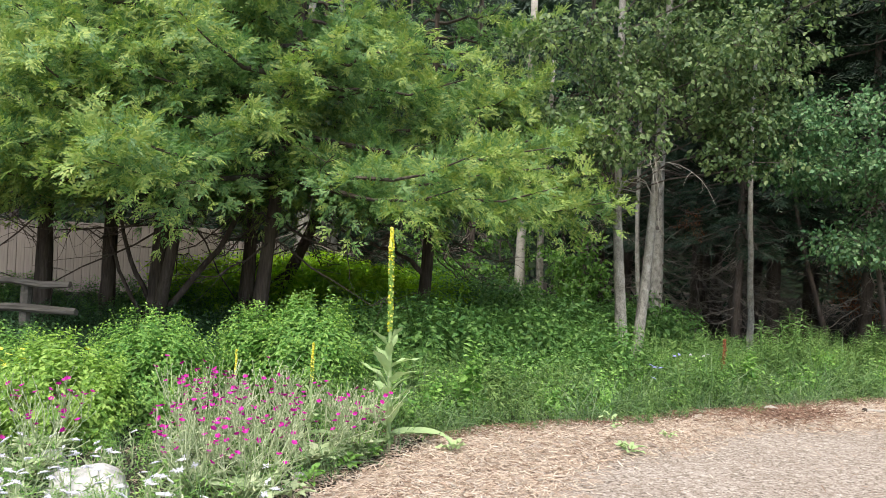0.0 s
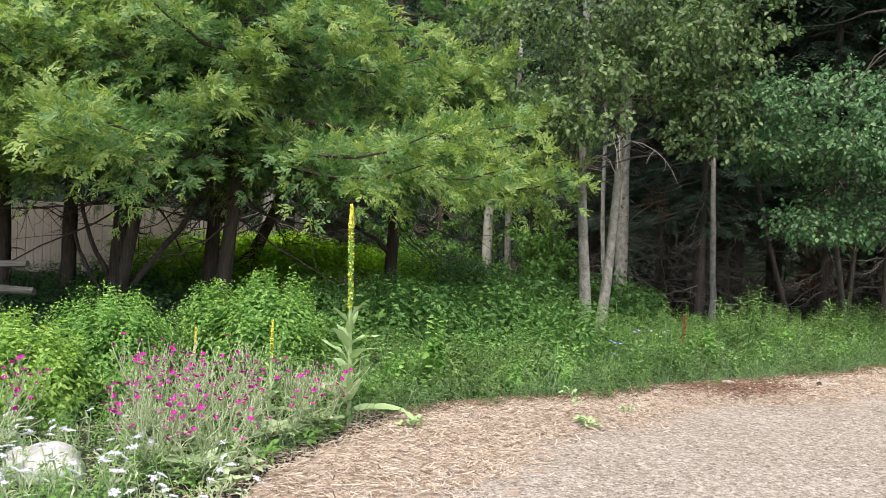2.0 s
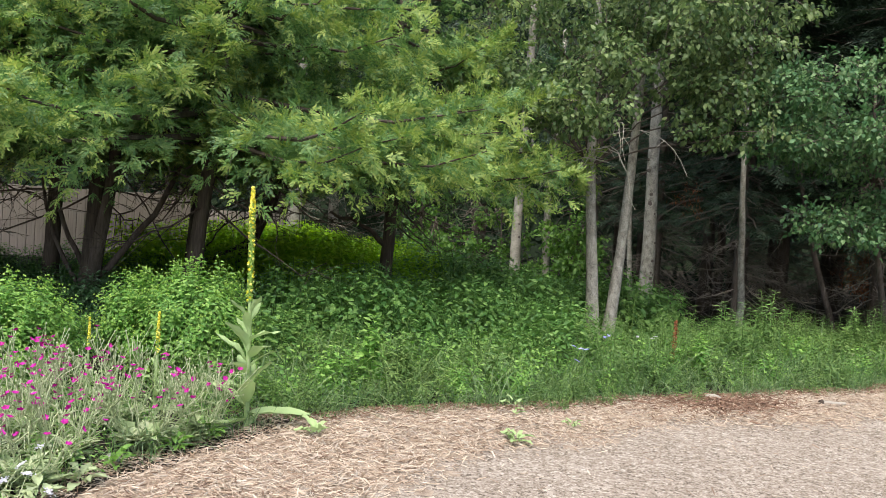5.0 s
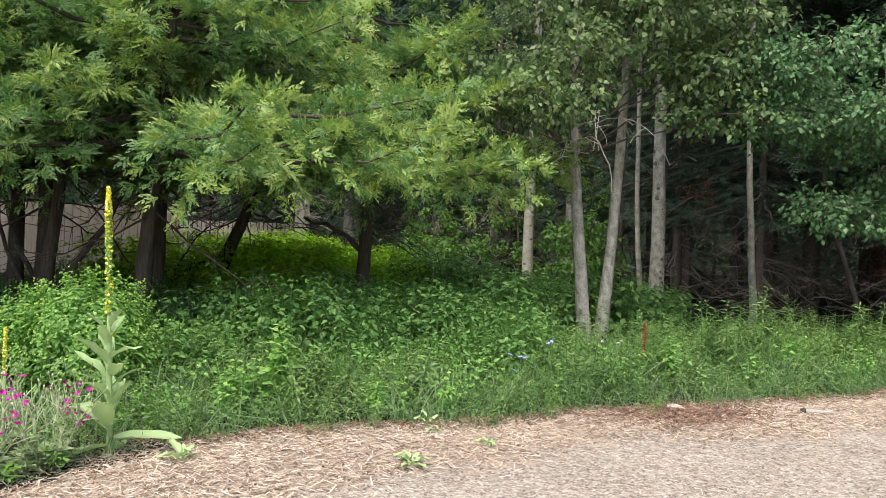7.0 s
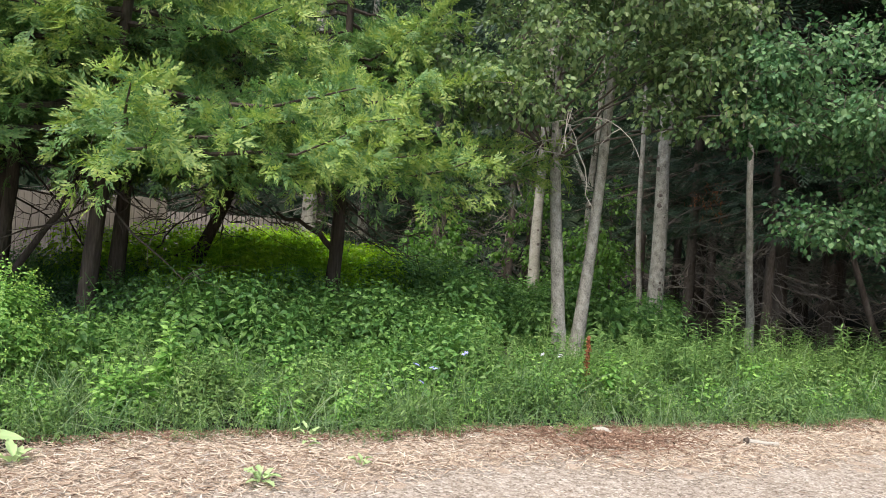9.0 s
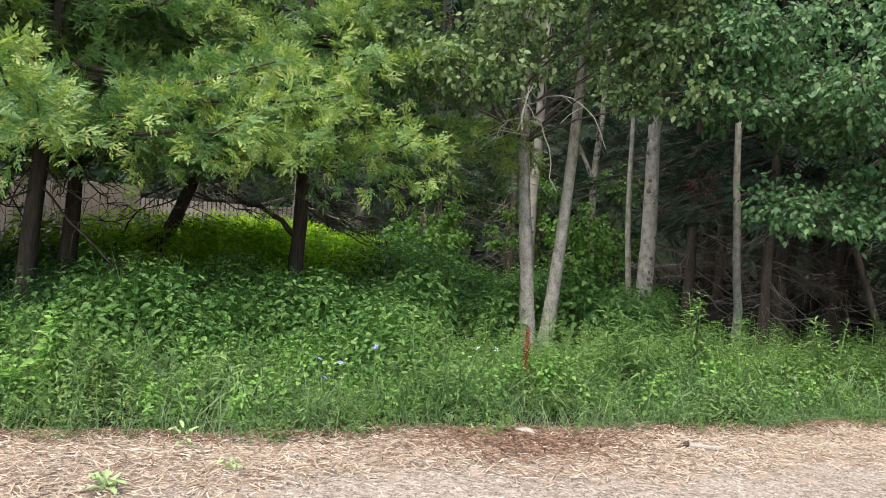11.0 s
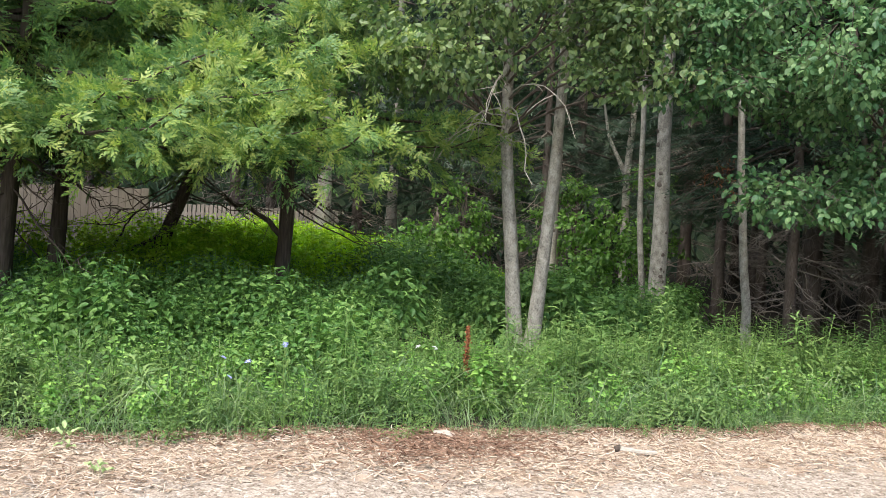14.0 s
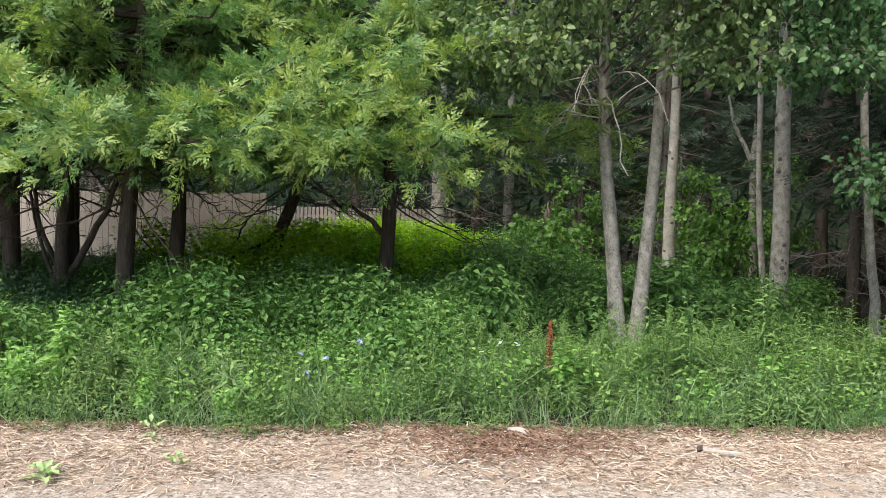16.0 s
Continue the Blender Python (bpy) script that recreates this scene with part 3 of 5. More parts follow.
def clump_ring(cx, cy, z0, z1, rx, ry, count, size, seed):
    r = np.random.default_rng(seed)
    out = []
    for _ in range(count):
        a, m = r.uniform(0, 6.283), math.sqrt(r.random())
        out.append(((cx + rx * m * math.cos(a), cy + ry * m * math.sin(a), r.uniform(z0, z1)), (size * r.uniform(0.6, 1.2), size * r.uniform(0.6, 1.2), size * r.uniform(0.3, 0.6))))
    return out


# twin-stemmed poplar at the front of the woods
broadleaf("poplar_tree", "twin-stemmed poplar with grey bark forking at the ground", (1.75, 12.5),
          [([(-0.08, 0, 0), (-0.11, 0, 0.4), (-0.21, -0.05, 1.6), (-0.34, -0.15, 3.2), (-0.36, -0.15, 10.5)], 0.115, 0.04),
           ([(0.1, 0, 0), (0.15, 0, 0.4), (0.24, 0.02, 1.6), (0.34, 0.05, 3.1), (0.5, 0.1, 10.0)], 0.105, 0.04)], POPLAR_BARK,
          clump_ring(0.1, -0.9, 3.1, 5.2, 2.0, 1.3, 26, 0.6, 1) + clump_ring(-0.5, -1.5, 2.95, 3.5, 0.9, 0.4, 7, 0.42, 2) + clump_ring(1.5, -1.2, 3.0, 3.6, 0.6, 0.4, 5, 0.4, 22) + clump_ring(0.3, -0.3, 5.6, 10.0, 2.2, 1.8, 18, 0.9, 12), 4300, 0.078, POPLAR_LEAF)
aspen = broadleaf("aspen_tree", "tall straight aspen with pale grey bark and dark scars", (2.72, 16.28),
          [([(0, 0, 0), (0, 0, 0.5), (0.0, 0.02, 2.0), (-0.06, 0.06, 4.2), (-0.06, 0.1, 12)], 0.17, 0.07)], POPLAR_BARK,
          clump_ring(0.3, -0.8, 5.6, 11, 2.2, 2.0, 24, 0.95, 3), 1500, 0.1, POPLAR_LEAF, scars=14)
part("limb", tube(bent((0, 0, 2.3), [(0.35, 0.3, 2.6), (0.8, 0.8, 2.85)], 7, 0.02), np.linspace(0.016, 0.005, 7), 5), DARK_BARK, aspen)
part("dead_leaves", leafy_crown([(0.8, 0.8, 2.8)], [(0.2, 0.16, 0.16)], 16, 0.08, LEAF_NARROW)[0], RUST_LEAF, aspen, "cluster of dead rusty leaves")
broadleaf("aspen_sapling", "thin young aspen with smooth grey bark", (2.49, 16.56),
          [([(0.03, 0, 0), (0, 0, 0.5), (-0.15, 0.0, 2.0), (-0.2, 0.0, 3.9), (-0.2, 0.0, 6)], 0.06, 0.035)], POPLAR_BARK,
          clump_ring(-0.1, 0, 4.6, 6.2, 0.8, 0.8, 5, 0.5, 4), 140, 0.08, POPLAR_LEAF)
broadleaf("birch_tree", "pale birch with chalky bark standing among bushes", (-0.02, 19.9),
          [([(0, 0, 0), (-0.02, 0, 1.0), (-0.02, 0.05, 2.8), (0.02, 0.1, 4.5), (0.05, 0.1, 9)], 0.14, 0.08)], PALE_BARK,
          clump_ring(0, 0, 5, 8.5, 1.5, 1.5, 10, 0.8, 5), 400, 0.08, POPLAR_LEAF, scars=9)
broadleaf("forked_tree", "slim grey tree that forks above eye height", (0.56, 24.9),
          [([(0, 0, 0), (0, 0, 1.0), (-0.1, 0, 3.4), (0.05, 0, 4.6), (0.1, 0, 8)], 0.13, 0.06),
           ([(-0.1, 0, 3.35), (-0.25, 0, 3.7), (-0.6, 0, 4.3), (-0.75, 0, 5.2)], 0.07, 0.03)], POPLAR_BARK,
          clump_ring(0, 0, 5, 8, 1.6, 1.4, 8, 0.8, 6), 300, 0.09, MAPLE_LEAF)
broadleaf("bare_tree", "slender grey trunk with bare lower stem in shade", (4.14, 14.6),
          [([(0, 0, 0), (0, 0, 0.5), (-0.12, -0.2, 1.6), (-0.23, -0.35, 3.0), (-0.28, -0.4, 9.5)], 0.07, 0.03)], POPLAR_BARK,
          clump_ring(0.5, -0.4, 6.2, 9.5, 1.9, 1.7, 16, 0.85, 7), 1000, 0.1, MAPLE_LEAF)
broadleaf("maple_tree", "leaning young maple with layered green foliage", (6.2, 13.8),
          [([(0, 0, 0), (-0.1, 0, 0.5), (-0.35, -0.2, 1.5), (-0.6, -0.5, 2.6), (-0.8, -0.9, 4.0)], 0.06, 0.02),
           ([(0.1, 0.1, 0), (-0.02, 0.1, 0.5), (0.05, 0, 1.5), (-0.2, -0.5, 2.6), (-0.3, -1.0, 3.6)], 0.05, 0.015)], DARK_BARK,
          clump_ring(-0.2, -2.0, 1.8, 3.0, 1.3, 1.0, 10, 0.45, 8) + clump_ring(-1.1, -1.9, 2.6, 4.1, 1.75, 1.1, 24, 0.5, 9) + clump_ring(0.6, -1.9, 3.6, 5.4, 1.0, 1.0, 8, 0.5, 91) + clump_ring(-1.3, -2.3, 1.65, 2.0, 0.65, 0.4, 6, 0.32, 92), 3000, 0.07, MAPLE_LEAF)
broadleaf("forked_tree", "dark leaning sapling with a crooked stem", (6.47, 17.4),
          [([(0.05, 0, -0.2), (0, 0, 0.3), (-0.6, -0.4, 1.7), (-0.95, -0.5, 3.0), (-1.2, -0.5, 5)], 0.07, 0.03)], DARK_BARK, [], 0, 0.08, MAPLE_LEAF)

# ---- dark conifers of the woods ----
def spruce(height, radius, foot, reach, count):
    tree = new("spruce_tree")
    base, top = np.zeros(3), np.array([0, 0, height])
    path = bent(base, [np.array([0, 0, height * t]) + rng.normal(0, 0.04, 3) * [1, 1, 0] for t in (0.1, 0.3, 0.6, 1)], 9)
    part("trunk", tube(path, np.interp(path[:, 2] / height, [0, 0.05, 1], [radius * 1.3, radius, 0.02]), 9, 0.08), DARK_BARK, tree, soft=True)
    limbs, turn, place, _ = boughs(base, top, foot, height, count, reach, 0, 2.2, 6, 0.33, droop=0.4, lift=0.15, thin_above=6, thin=0.75)
    for g in limbs:
        part("limb", g, DARK_BARK, tree)
    part("crown", pick(NEEDLES, turn, place), SPRUCE_LEAF, tree)
    bare_branches(tree, base, top, 0.8, foot + 1.2, 40, 1.3, TWIG_BARK)
    return tree


kinds = [spruce(13, 0.12, 3.5, 2.3, 46), spruce(14, 0.16, 3.2, 2.8, 52), spruce(11, 0.09, 2.0, 2.0, 42)]
WOODS = [(4.63, 17.65, 0, 0.8), (4.96, 19.1, 1, 1.0), (7.2, 17.5, 0, 1.0), (5.9, 19.5, 1, 1.0), (3.3, 20.5, 0, 1.0), (8.6, 19.5, 2, 1.1), (7.4, 15.2, 2, 1.0), (9.3, 16.2, 0, 1.0), (10.9, 18.5, 1, 1.0), (4.9, 23.5, 1, 1.1), (7.8, 23.0, 0, 1.1), (1.9, 26.5, 1, 1.1), (10.8, 23.5, 1, 1.0), (13.5, 20.0, 0, 1.1), (12.2, 15.6, 1, 1.0), (10.5, 13.4, 2, 1.0),
         (-1.6, 24.5, 0, 1.0), (-3.6, 23.5, 2, 1.0), (-2.0, 30.0, 1, 1.2), (2.9, 31.0, 0, 1.2), (6.5, 28.0, 1, 1.2), (10.0, 29.0, 0, 1.2), (14.5, 27.0, 1, 1.2), (-10.5, 23.0, 1, 1.0), (-14.5, 17.0, 0, 1.0), (-4.6, 27.0, 1, 1.1), (-8.3, 26.5, 1, 1.1), (-12.2, 16.0, 1, 1.0), (-14.0, 21.0, 0, 1.1), (-12.0, 27.0, 1, 1.2), (16.5, 16.5, 1, 1.0), (14.5, 12.5, 0, 1.0),
         (6.4, 21.4, 0, 1.0), (9.4, 21.5, 1, 1.0), (5.6, 25.6, 0, 1.1), (8.9, 25.8, 1, 1.1), (11.9, 21.0, 0, 1.0), (8.3, 17.0, 0, 0.9), (10.4, 15.2, 0, 1.0), (12.4, 18.0, 1, 1.0), (7.0, 25.0, 1, 1.0), (3.9, 26.2, 0, 1.1), (12.6, 25.4, 0, 1.1), (3.6, 28.6, 1, 1.1)]
spruce_label = ["slim dark spruce with bare lower branches in deep shade", "tall dark spruce with a brown trunk in the woods", "young spruce with low dark boughs"]
for n, (x, y, k, size) in enumerate(WOODS):
    m = pose(x, y, float(ground_z(x, y)) - 0.05, 0, 0, n * 77)
    tree = copy_thing(kinds[k], m)
    tree.scale = (size, size, size)
    tagged(tree, spruce_label[k], "tree", "conifers of the woods")
for k in kinds:
    for o in (*k.children_recursive, k):
        bpy.data.objects.remove(o)


def spotted(x, y, radius, label):
    z = float(ground_z(x, y)) - 0.05
    tree = thing("old_spruce", label, "tree", "conifers of the woods", (x, y, z))
    base, top = np.zeros(3), np.array([-0.1, 0.3, 12])
    path = bent(base, [base + (top - base) * t for t in (0.1, 0.3, 0.6, 1)], 12, 0.01)
    t = part("trunk", tube(path, np.linspace(radius * 1.1, 0.05, 12), 12, 0.06), PALE_BARK, tree, soft=True)
    for g in knots([(0, 0, 0), (0, 0.1, 4)], radius, 16, 0.4, 3):
        part("branch_scar", g, DARK_BARK, t)
    limbs, turn, place, _ = boughs(base, top, 2.9, 12, 40, 2.4, 0, 3.4, 6, 0.36, droop=0.4, lift=0.15, thin_above=6)
    for g in limbs:
        part("limb", g, DARK_BARK, tree)
    part("crown", pick(NEEDLES, turn, place), SPRUCE_LEAF, tree)
    bare_branches(tree, base, top, 1.2, 2.6, 12, 1.5, TWIG_BARK)


spotted(-5.52, 19.8, 0.2, "old spruce with a thick pale spotted trunk by the fence")
spotted(-5.65, 23.6, 0.18, "old spruce with a greyish trunk behind bright bushes")

# understorey saplings between the trunks
for n, (x, y, h) in enumerate([(-2.6, 21.5, 2.4), (-0.6, 22.5, 2.8), (1.2, 24.5, 3.2), (-1.6, 17.5, 1.6), (-3.4, 25.5, 3.4), (1.5, 18.6, 1.9)]):
    broadleaf("maple_sapling", "thin maple sapling with bright flat leaves in the woods", (x, y), [([(0, 0, 0), (0.03, 0, h * 0.4), (-0.04, 0.02, h * 0.8), (0, 0, h * 1.2)], 0.035, 0.012)], DARK_BARK,
              clump_ring(0, 0, 0.9, h * 1.15, 0.9, 0.8, 9, 0.45, 40 + n), 190, 0.1, SAPLING_LEAF, group="saplings in the woods")

# far woods close the view
count = 5200
ang = rng.uniform(radians(20), radians(175), count)
dist = rng.uniform(32, 46, count)
p = np.stack([dist * np.cos(ang), dist * np.sin(ang), 18 * rng.random(count) ** 0.9 - 0.4], -1)
a = rng.normal(0, 1, (count, 3)) + [0, 0, -0.4]
tagged(part("far_woods", pick(NEEDLES, frames(a, rng.normal(0, 0.6, (count, 3)) - unit(p), 2.6 * (0.6 + 0.7 * rng.random(count))), p), SPRUCE_LEAF), "dense dark green woods far behind the trees", "woods", kind="stuff")
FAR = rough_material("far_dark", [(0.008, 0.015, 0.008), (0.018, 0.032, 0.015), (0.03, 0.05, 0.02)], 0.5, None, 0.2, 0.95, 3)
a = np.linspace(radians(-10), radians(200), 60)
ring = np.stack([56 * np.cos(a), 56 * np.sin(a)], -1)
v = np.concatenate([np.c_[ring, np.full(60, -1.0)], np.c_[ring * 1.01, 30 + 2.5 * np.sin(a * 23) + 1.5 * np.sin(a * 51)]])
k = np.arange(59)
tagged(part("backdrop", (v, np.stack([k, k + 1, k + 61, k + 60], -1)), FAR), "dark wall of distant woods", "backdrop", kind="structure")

# ---- fences ----
def board_fence(name, label, a, b, top, board, gap, group=""):
    a, b = np.asarray(a, float), np.asarray(b, float)
    n = np.linalg.norm(b - a)
    z = min(float(ground_z(*a)), float(ground_z(*b)))
    az = math.degrees(math.atan2(b[1] - a[1], b[0] - a[0]))
    f = thing(name, label, "fence", group)
    f.matrix_world = pose(a[0], a[1], z, 0, 0, az)
    shared = [mesh_of("board", box(0, -0.01, 0.03, board, 0.012, top - z + dz, 0.004), FENCE_WOOD) for dz in (0, -0.008, 0.006)]
    x = 0.0
    k = 0
    while x < n:
        ob = new("board", shared[k % 3])
        ob.parent = f
        ob.location = (x, 0.004 * ((k * 7) % 3 - 1), 0)
        x += board + gap
        k += 1
    for zz in (0.35, top - z - 0.3):
        part("rail", box(0, 0.014, zz, n, 0.05, zz + 0.09, 0.004), FENCE_WOOD, f)
    for q in np.arange(0, n + 0.1, 2.4):
        part("post", box(q - 0.05, 0.053, 0, q + 0.05, 0.153, top - z - 0.02, 0.006), FENCE_WOOD, f)


board_fence("board_fence", "tall tan wooden board fence behind the cedars", (-14.5, 12.6), (-5.46, 14.05), 1.69, 0.14, 0.006)
board_fence("picket_fence", "low weathered picket fence beyond the bushes", (-12.5, 20.8), (-6.86, 22.84), 1.47, 0.09, 0.03)
rails = thing("rail_fence", "weathered grey split rail fence half hidden by leaves", "fence", at=(-4.45, 7.7, 0))
for z0, x1 in ((0.95, -0.2), (0.66, -0.12)):
    part("rail", tube(bent((x1, 0, z0), [(-1.5, 0.1, z0 + 0.02), (-3.6, 0.25, z0 + 0.03)], 9, 0.012), np.linspace(0.038, 0.05, 9), 7, 0.2), RAIL_WOOD, rails)
for x1 in (-0.75, -3.5):
    part("post", tube(bent((x1, 0.12, -0.05), [(x1, 0.12, 0.98)], 6, 0.008), 0.06, 8, 0.1), RAIL_WOOD, rails)

# ---- undergrowth ----
def shoot(leaves, template, size, height, spread, seed, pairs=False, up=0.35):
    """One leafy shoot, height 1 at the tip of its stem."""
    r = np.random.default_rng(seed)
    p, a, nrm, sz = [], [], [], []
    for k in range(leaves):
        h = 0.15 + 0.85 * (k // 2 * 2 if pairs else k) / leaves
        az = (k // 2 * 1.571 + (k % 2) * math.pi) if pairs else k * 2.4 + r.normal(0, 0.3)
        o = np.array([math.cos(az), math.sin(az), 0])
        p.append(np.array([0, 0, h * height]) + o * spread * 0.25 * (1.1 - h))
        a.append(o + [0, 0, up - 0.7 * (1 - h) + r.normal(0, 0.15)])
        nrm.append(np.array([0, 0, 1]) + r.normal(0, 0.25, 3))
        sz.append(size * (1.15 - 0.55 * h ** 2) * (0.8 + 0.4 * r.random()))
    g = scattered(template, frames(np.array(a), np.array(nrm), np.array(sz)), np.array(p))
    st = tube(np.array([[0, 0, 0], [0, 0, height * 0.5], [0, 0, height]]), [0.005, 0.004, 0.002], 3, cap=False)
    return merged([g, st])


def strewn(templates, x, y, size, tilt=0.2, z=None, lift=0.0):
    n = len(x)
    z = ground_z(x, y) + lift if z is None else z
    up = unit(np.c_[rng.normal(0, tilt, (n, 2)), np.ones(n)])
    az = rng.random(n) * 6.283
    side = np.c_[np.cos(az), np.sin(az), np.zeros(n)]
    xx = unit(np.cross(side, up))
    yy = np.cross(up, xx)
    size = np.broadcast_to(size, (n,))[:, None]
    return pick(templates, np.stack([xx * size, yy * size, up * size], -1), np.c_[x, y, z])


def patch(s0, s1, d0, d1, n):
    return at_plan(rng.uniform(s0, s1, n), rng.uniform(d0, d1, n))


LEAF_BERRY = oval(0.58, 0.14, 0.28)
BERRY = [shoot(24, LEAF_BERRY, 0.088, 0.75, 0.8, k, up=0.12) for k in range(5)]
FORB = [shoot(20, LEAF_SMALL, 0.065, 0.45, 0.35, 10 + k) for k in range(3)] + [shoot(30, LEAF_THIN, 0.1, 0.5, 0.3, 13 + k) for k in range(2)]
ROD = [shoot(46, LEAF_THIN, 0.12, 0.75, 0.1, 20 + k, up=0.5) for k in range(3)]


def lumps(x, y, f=1.1):
    return 0.5 + 0.25 * (np.sin(f * 1.3 * x + 2.1 * f * y) + np.sin(f * 2.2 * x - 1.2 * f * y + 1.7))


# dense berry thicket
xs, ys = patch(-5.5, 5.2, 1.1, 8.0, 4500)
s_, d_ = plan(xs, ys)
keep = (d_ > 1.25 + 0.35 * np.sin(1.7 * s_) + 2.6 * smooth((s_ - 2.6) / 1.6)) & ~((xs < -1.3) & (ys < 7.0))
xs, ys, s_, d_ = xs[keep], ys[keep], s_[keep], d_[keep]
h = (0.6 + 0.75 * lumps(xs, ys, 1.6)) * (0.75 + 0.3 * smooth((d_ - 1.2) / 1.2)) * (1 - 0.45 * smooth((d_ - 3.5) / 2))
h *= 1 - 0.3 * smooth((-1.3 - xs) / 0.8) * smooth((9.0 - ys) / 0.8)
# under the cedars the same shoots get a leaf colour darkened for shade
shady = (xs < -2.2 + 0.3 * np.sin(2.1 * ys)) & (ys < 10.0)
tagged(part("berry_thicket", strewn(BERRY, xs[~shady], ys[~shady], h[~shady], 0.25), SHRUB_LEAF), "dense thicket of broad-leaved berry canes", "bushes", kind="stuff")
tagged(part("dark_shrubs", strewn(BERRY, xs[shady], ys[shady], h[shady] * 0.8, 0.3), SHADED_LEAF), "low dark-leaved shrubs under the cedars, shade put into the leaf colour", "bushes", kind="stuff")

# bright undergrowth in the clearing behind the cedars; its leaf colour holds the sunlight
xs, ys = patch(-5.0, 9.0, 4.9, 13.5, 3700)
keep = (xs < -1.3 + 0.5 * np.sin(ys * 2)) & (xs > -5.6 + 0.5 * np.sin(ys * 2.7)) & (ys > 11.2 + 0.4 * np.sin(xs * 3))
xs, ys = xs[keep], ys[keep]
tagged(part("clearing_bushes", strewn(BERRY, xs, ys, 0.95 + 0.45 * lumps(xs, ys, 1.2), 0.25), SUNLIT_LEAF), "yellow-green leafy bushes in the clearing, sunlight put into the leaf colour", "bushes", kind="stuff")
xs, ys = patch(4.0, 9.0, 4.4, 9.0, 700)
tagged(part("shade_bushes", strewn(BERRY, xs, ys, 0.4 + 0.35 * lumps(xs, ys), 0.25), SHRUB_LEAF), "low dark green plants under the trees", "bushes", kind="stuff")

n = 1300
xs, ys = rng.uniform(-1.8, 3.0, n), rng.uniform(13.2, 20.0, n)
tagged(part("woodland_bushes", strewn(BERRY, xs, ys, 0.85 + 0.75 * lumps(xs, ys), 0.25), SHRUB_LEAF), "leafy green bushes between the tree trunks", "bushes", kind="stuff")

# weeds along the edge
xs, ys = patch(-1.2, 13.0, -0.18, 4.6, 9500)
s_, d_ = plan(xs, ys)
keep = (d_ < 2.2 + 1.1 * smooth((s_ - 2.5) / 2)) & (d_ > -0.18 + 0.3 * lumps(xs, ys, 4.1))
xs, ys, d_ = xs[keep], ys[keep], d_[keep]
tagged(part("weeds", strewn(FORB, xs, ys, (0.35 + 0.75 * lumps(xs, ys, 2.3)) * (1 - 0.5 * smooth((d_ - 1.3) / 1.5)) * rng.uniform(0.7, 1.2, len(xs)) * (0.45 + 0.55 * smooth((d_ + 0.15) / 0.8)), 0.3), WEED_LEAF), "tangled green weeds along the edge of the chips", "weeds", kind="stuff")
xs, ys = patch(2.2, 13.0, 0.8, 2.6, 1300)
s_, d_ = plan(xs, ys)
keep = rng.random(len(xs)) < smooth((s_ - 2.2) / 3) * 0.9 + 0.1
xs, ys, d_ = xs[keep], ys[keep], d_[keep]
tagged(part("goldenrod", strewn(ROD, xs, ys, (0.42 + 0.5 * lumps(xs, ys, 2.6)) * rng.uniform(0.7, 1.4, len(xs)) * (1 - 0.25 * smooth((d_ - 1.3) / 1.3)), 0.1), WEED_LEAF), "upright green goldenrod stems not yet in flower", "weeds", kind="stuff")

NETTLE = [shoot(16, LEAF_OVAL, 0.07, 0.5, 0.35, 30 + k) for k in range(3)]
xs, ys = patch(-1.0, 8.0, 0.25, 2.2, 3200)
s_, d_ = plan(xs, ys)
keep = lumps(xs, ys, 3.4) > 0.62
xs, ys, d_ = xs[keep], ys[keep], d_[keep]
tagged(part("nettles", strewn(NETTLE, xs, ys, (0.4 + 0.6 * rng.random(len(xs))) * (0.6 + 0.4 * smooth(d_ / 0.7)) * (1 - 0.35 * smooth((d_ - 1.3) / 1.2)), 0.25), BUSH_LEAF), "patches of broad-leaved green weeds", "weeds", kind="stuff")

# grass
def blade(seed):
    r = np.random.default_rng(seed)
    b = 0.6 + 1.0 * r.random()
    t = np.array([0, 0.4, 0.75, 1.0])
    yy, zz = b * t ** 2, t - 0.35 * b * t ** 3
    w = np.array([0.006, 0.008, 0.006, 0.0])
    v = [(sx * wi, y_, z_) for wi, y_, z_ in zip(w[:3], yy, zz) for sx in (-1, 1)] + [(0, yy[3], zz[3])]
    return geo(v, [(0, 1, 3, 2), (2, 3, 5, 4), (4, 5, 6, 6)])


BLADES = [blade(k) for k in range(6)]
xs, ys = patch(-1.1, 13.0, -0.2, 3.2, 44000)
s_, d_ = plan(xs, ys)
keep = (d_ > -0.2 + 0.22 * lumps(xs, ys, 5.0)) & (rng.random(len(xs)) < 0.12 + 0.88 * (lumps(xs, ys, 3.7) > 0.5)) & (d_ < 2.0 + 0.8 * smooth((s_ - 2.5) / 2))
xs, ys, d_ = xs[keep], ys[keep], d_[keep]
tagged(part("grass", strewn(BLADES, xs, ys, (0.18 + 0.34 * rng.random(len(xs)) ** 1.5) * (1 - 0.4 * smooth((d_ - 1.2) / 1.4)) * (0.5 + 0.5 * smooth((d_ + 0.15) / 0.7)), 0.25), GRASS_LEAF), "long uncut grass blades among the weeds", "grass", kind="stuff")

# ---- wood chips and gravel ----
def chip(seed):
    r = np.random.default_rng(seed)
    w, t, k = 0.03 + 0.075 * r.random(), 0.03 + 0.03 * r.random(), r.normal(0, 0.06)
    v = []
    for y_, m, turn_ in ((-0.5, 0.75, 0.0), (0.5, 0.6, k)):
        v += [(-w * m + turn_, y_, 0), (-w * m * 0.75 + turn_, y_ + 0.03, t), (w * m * 0.75 + turn_, y_ - 0.03, t), (w * m + turn_, y_, 0)]
    f = [(b, b + 4, b + 5, b + 1) for b in range(3)]
    return geo(v, f)


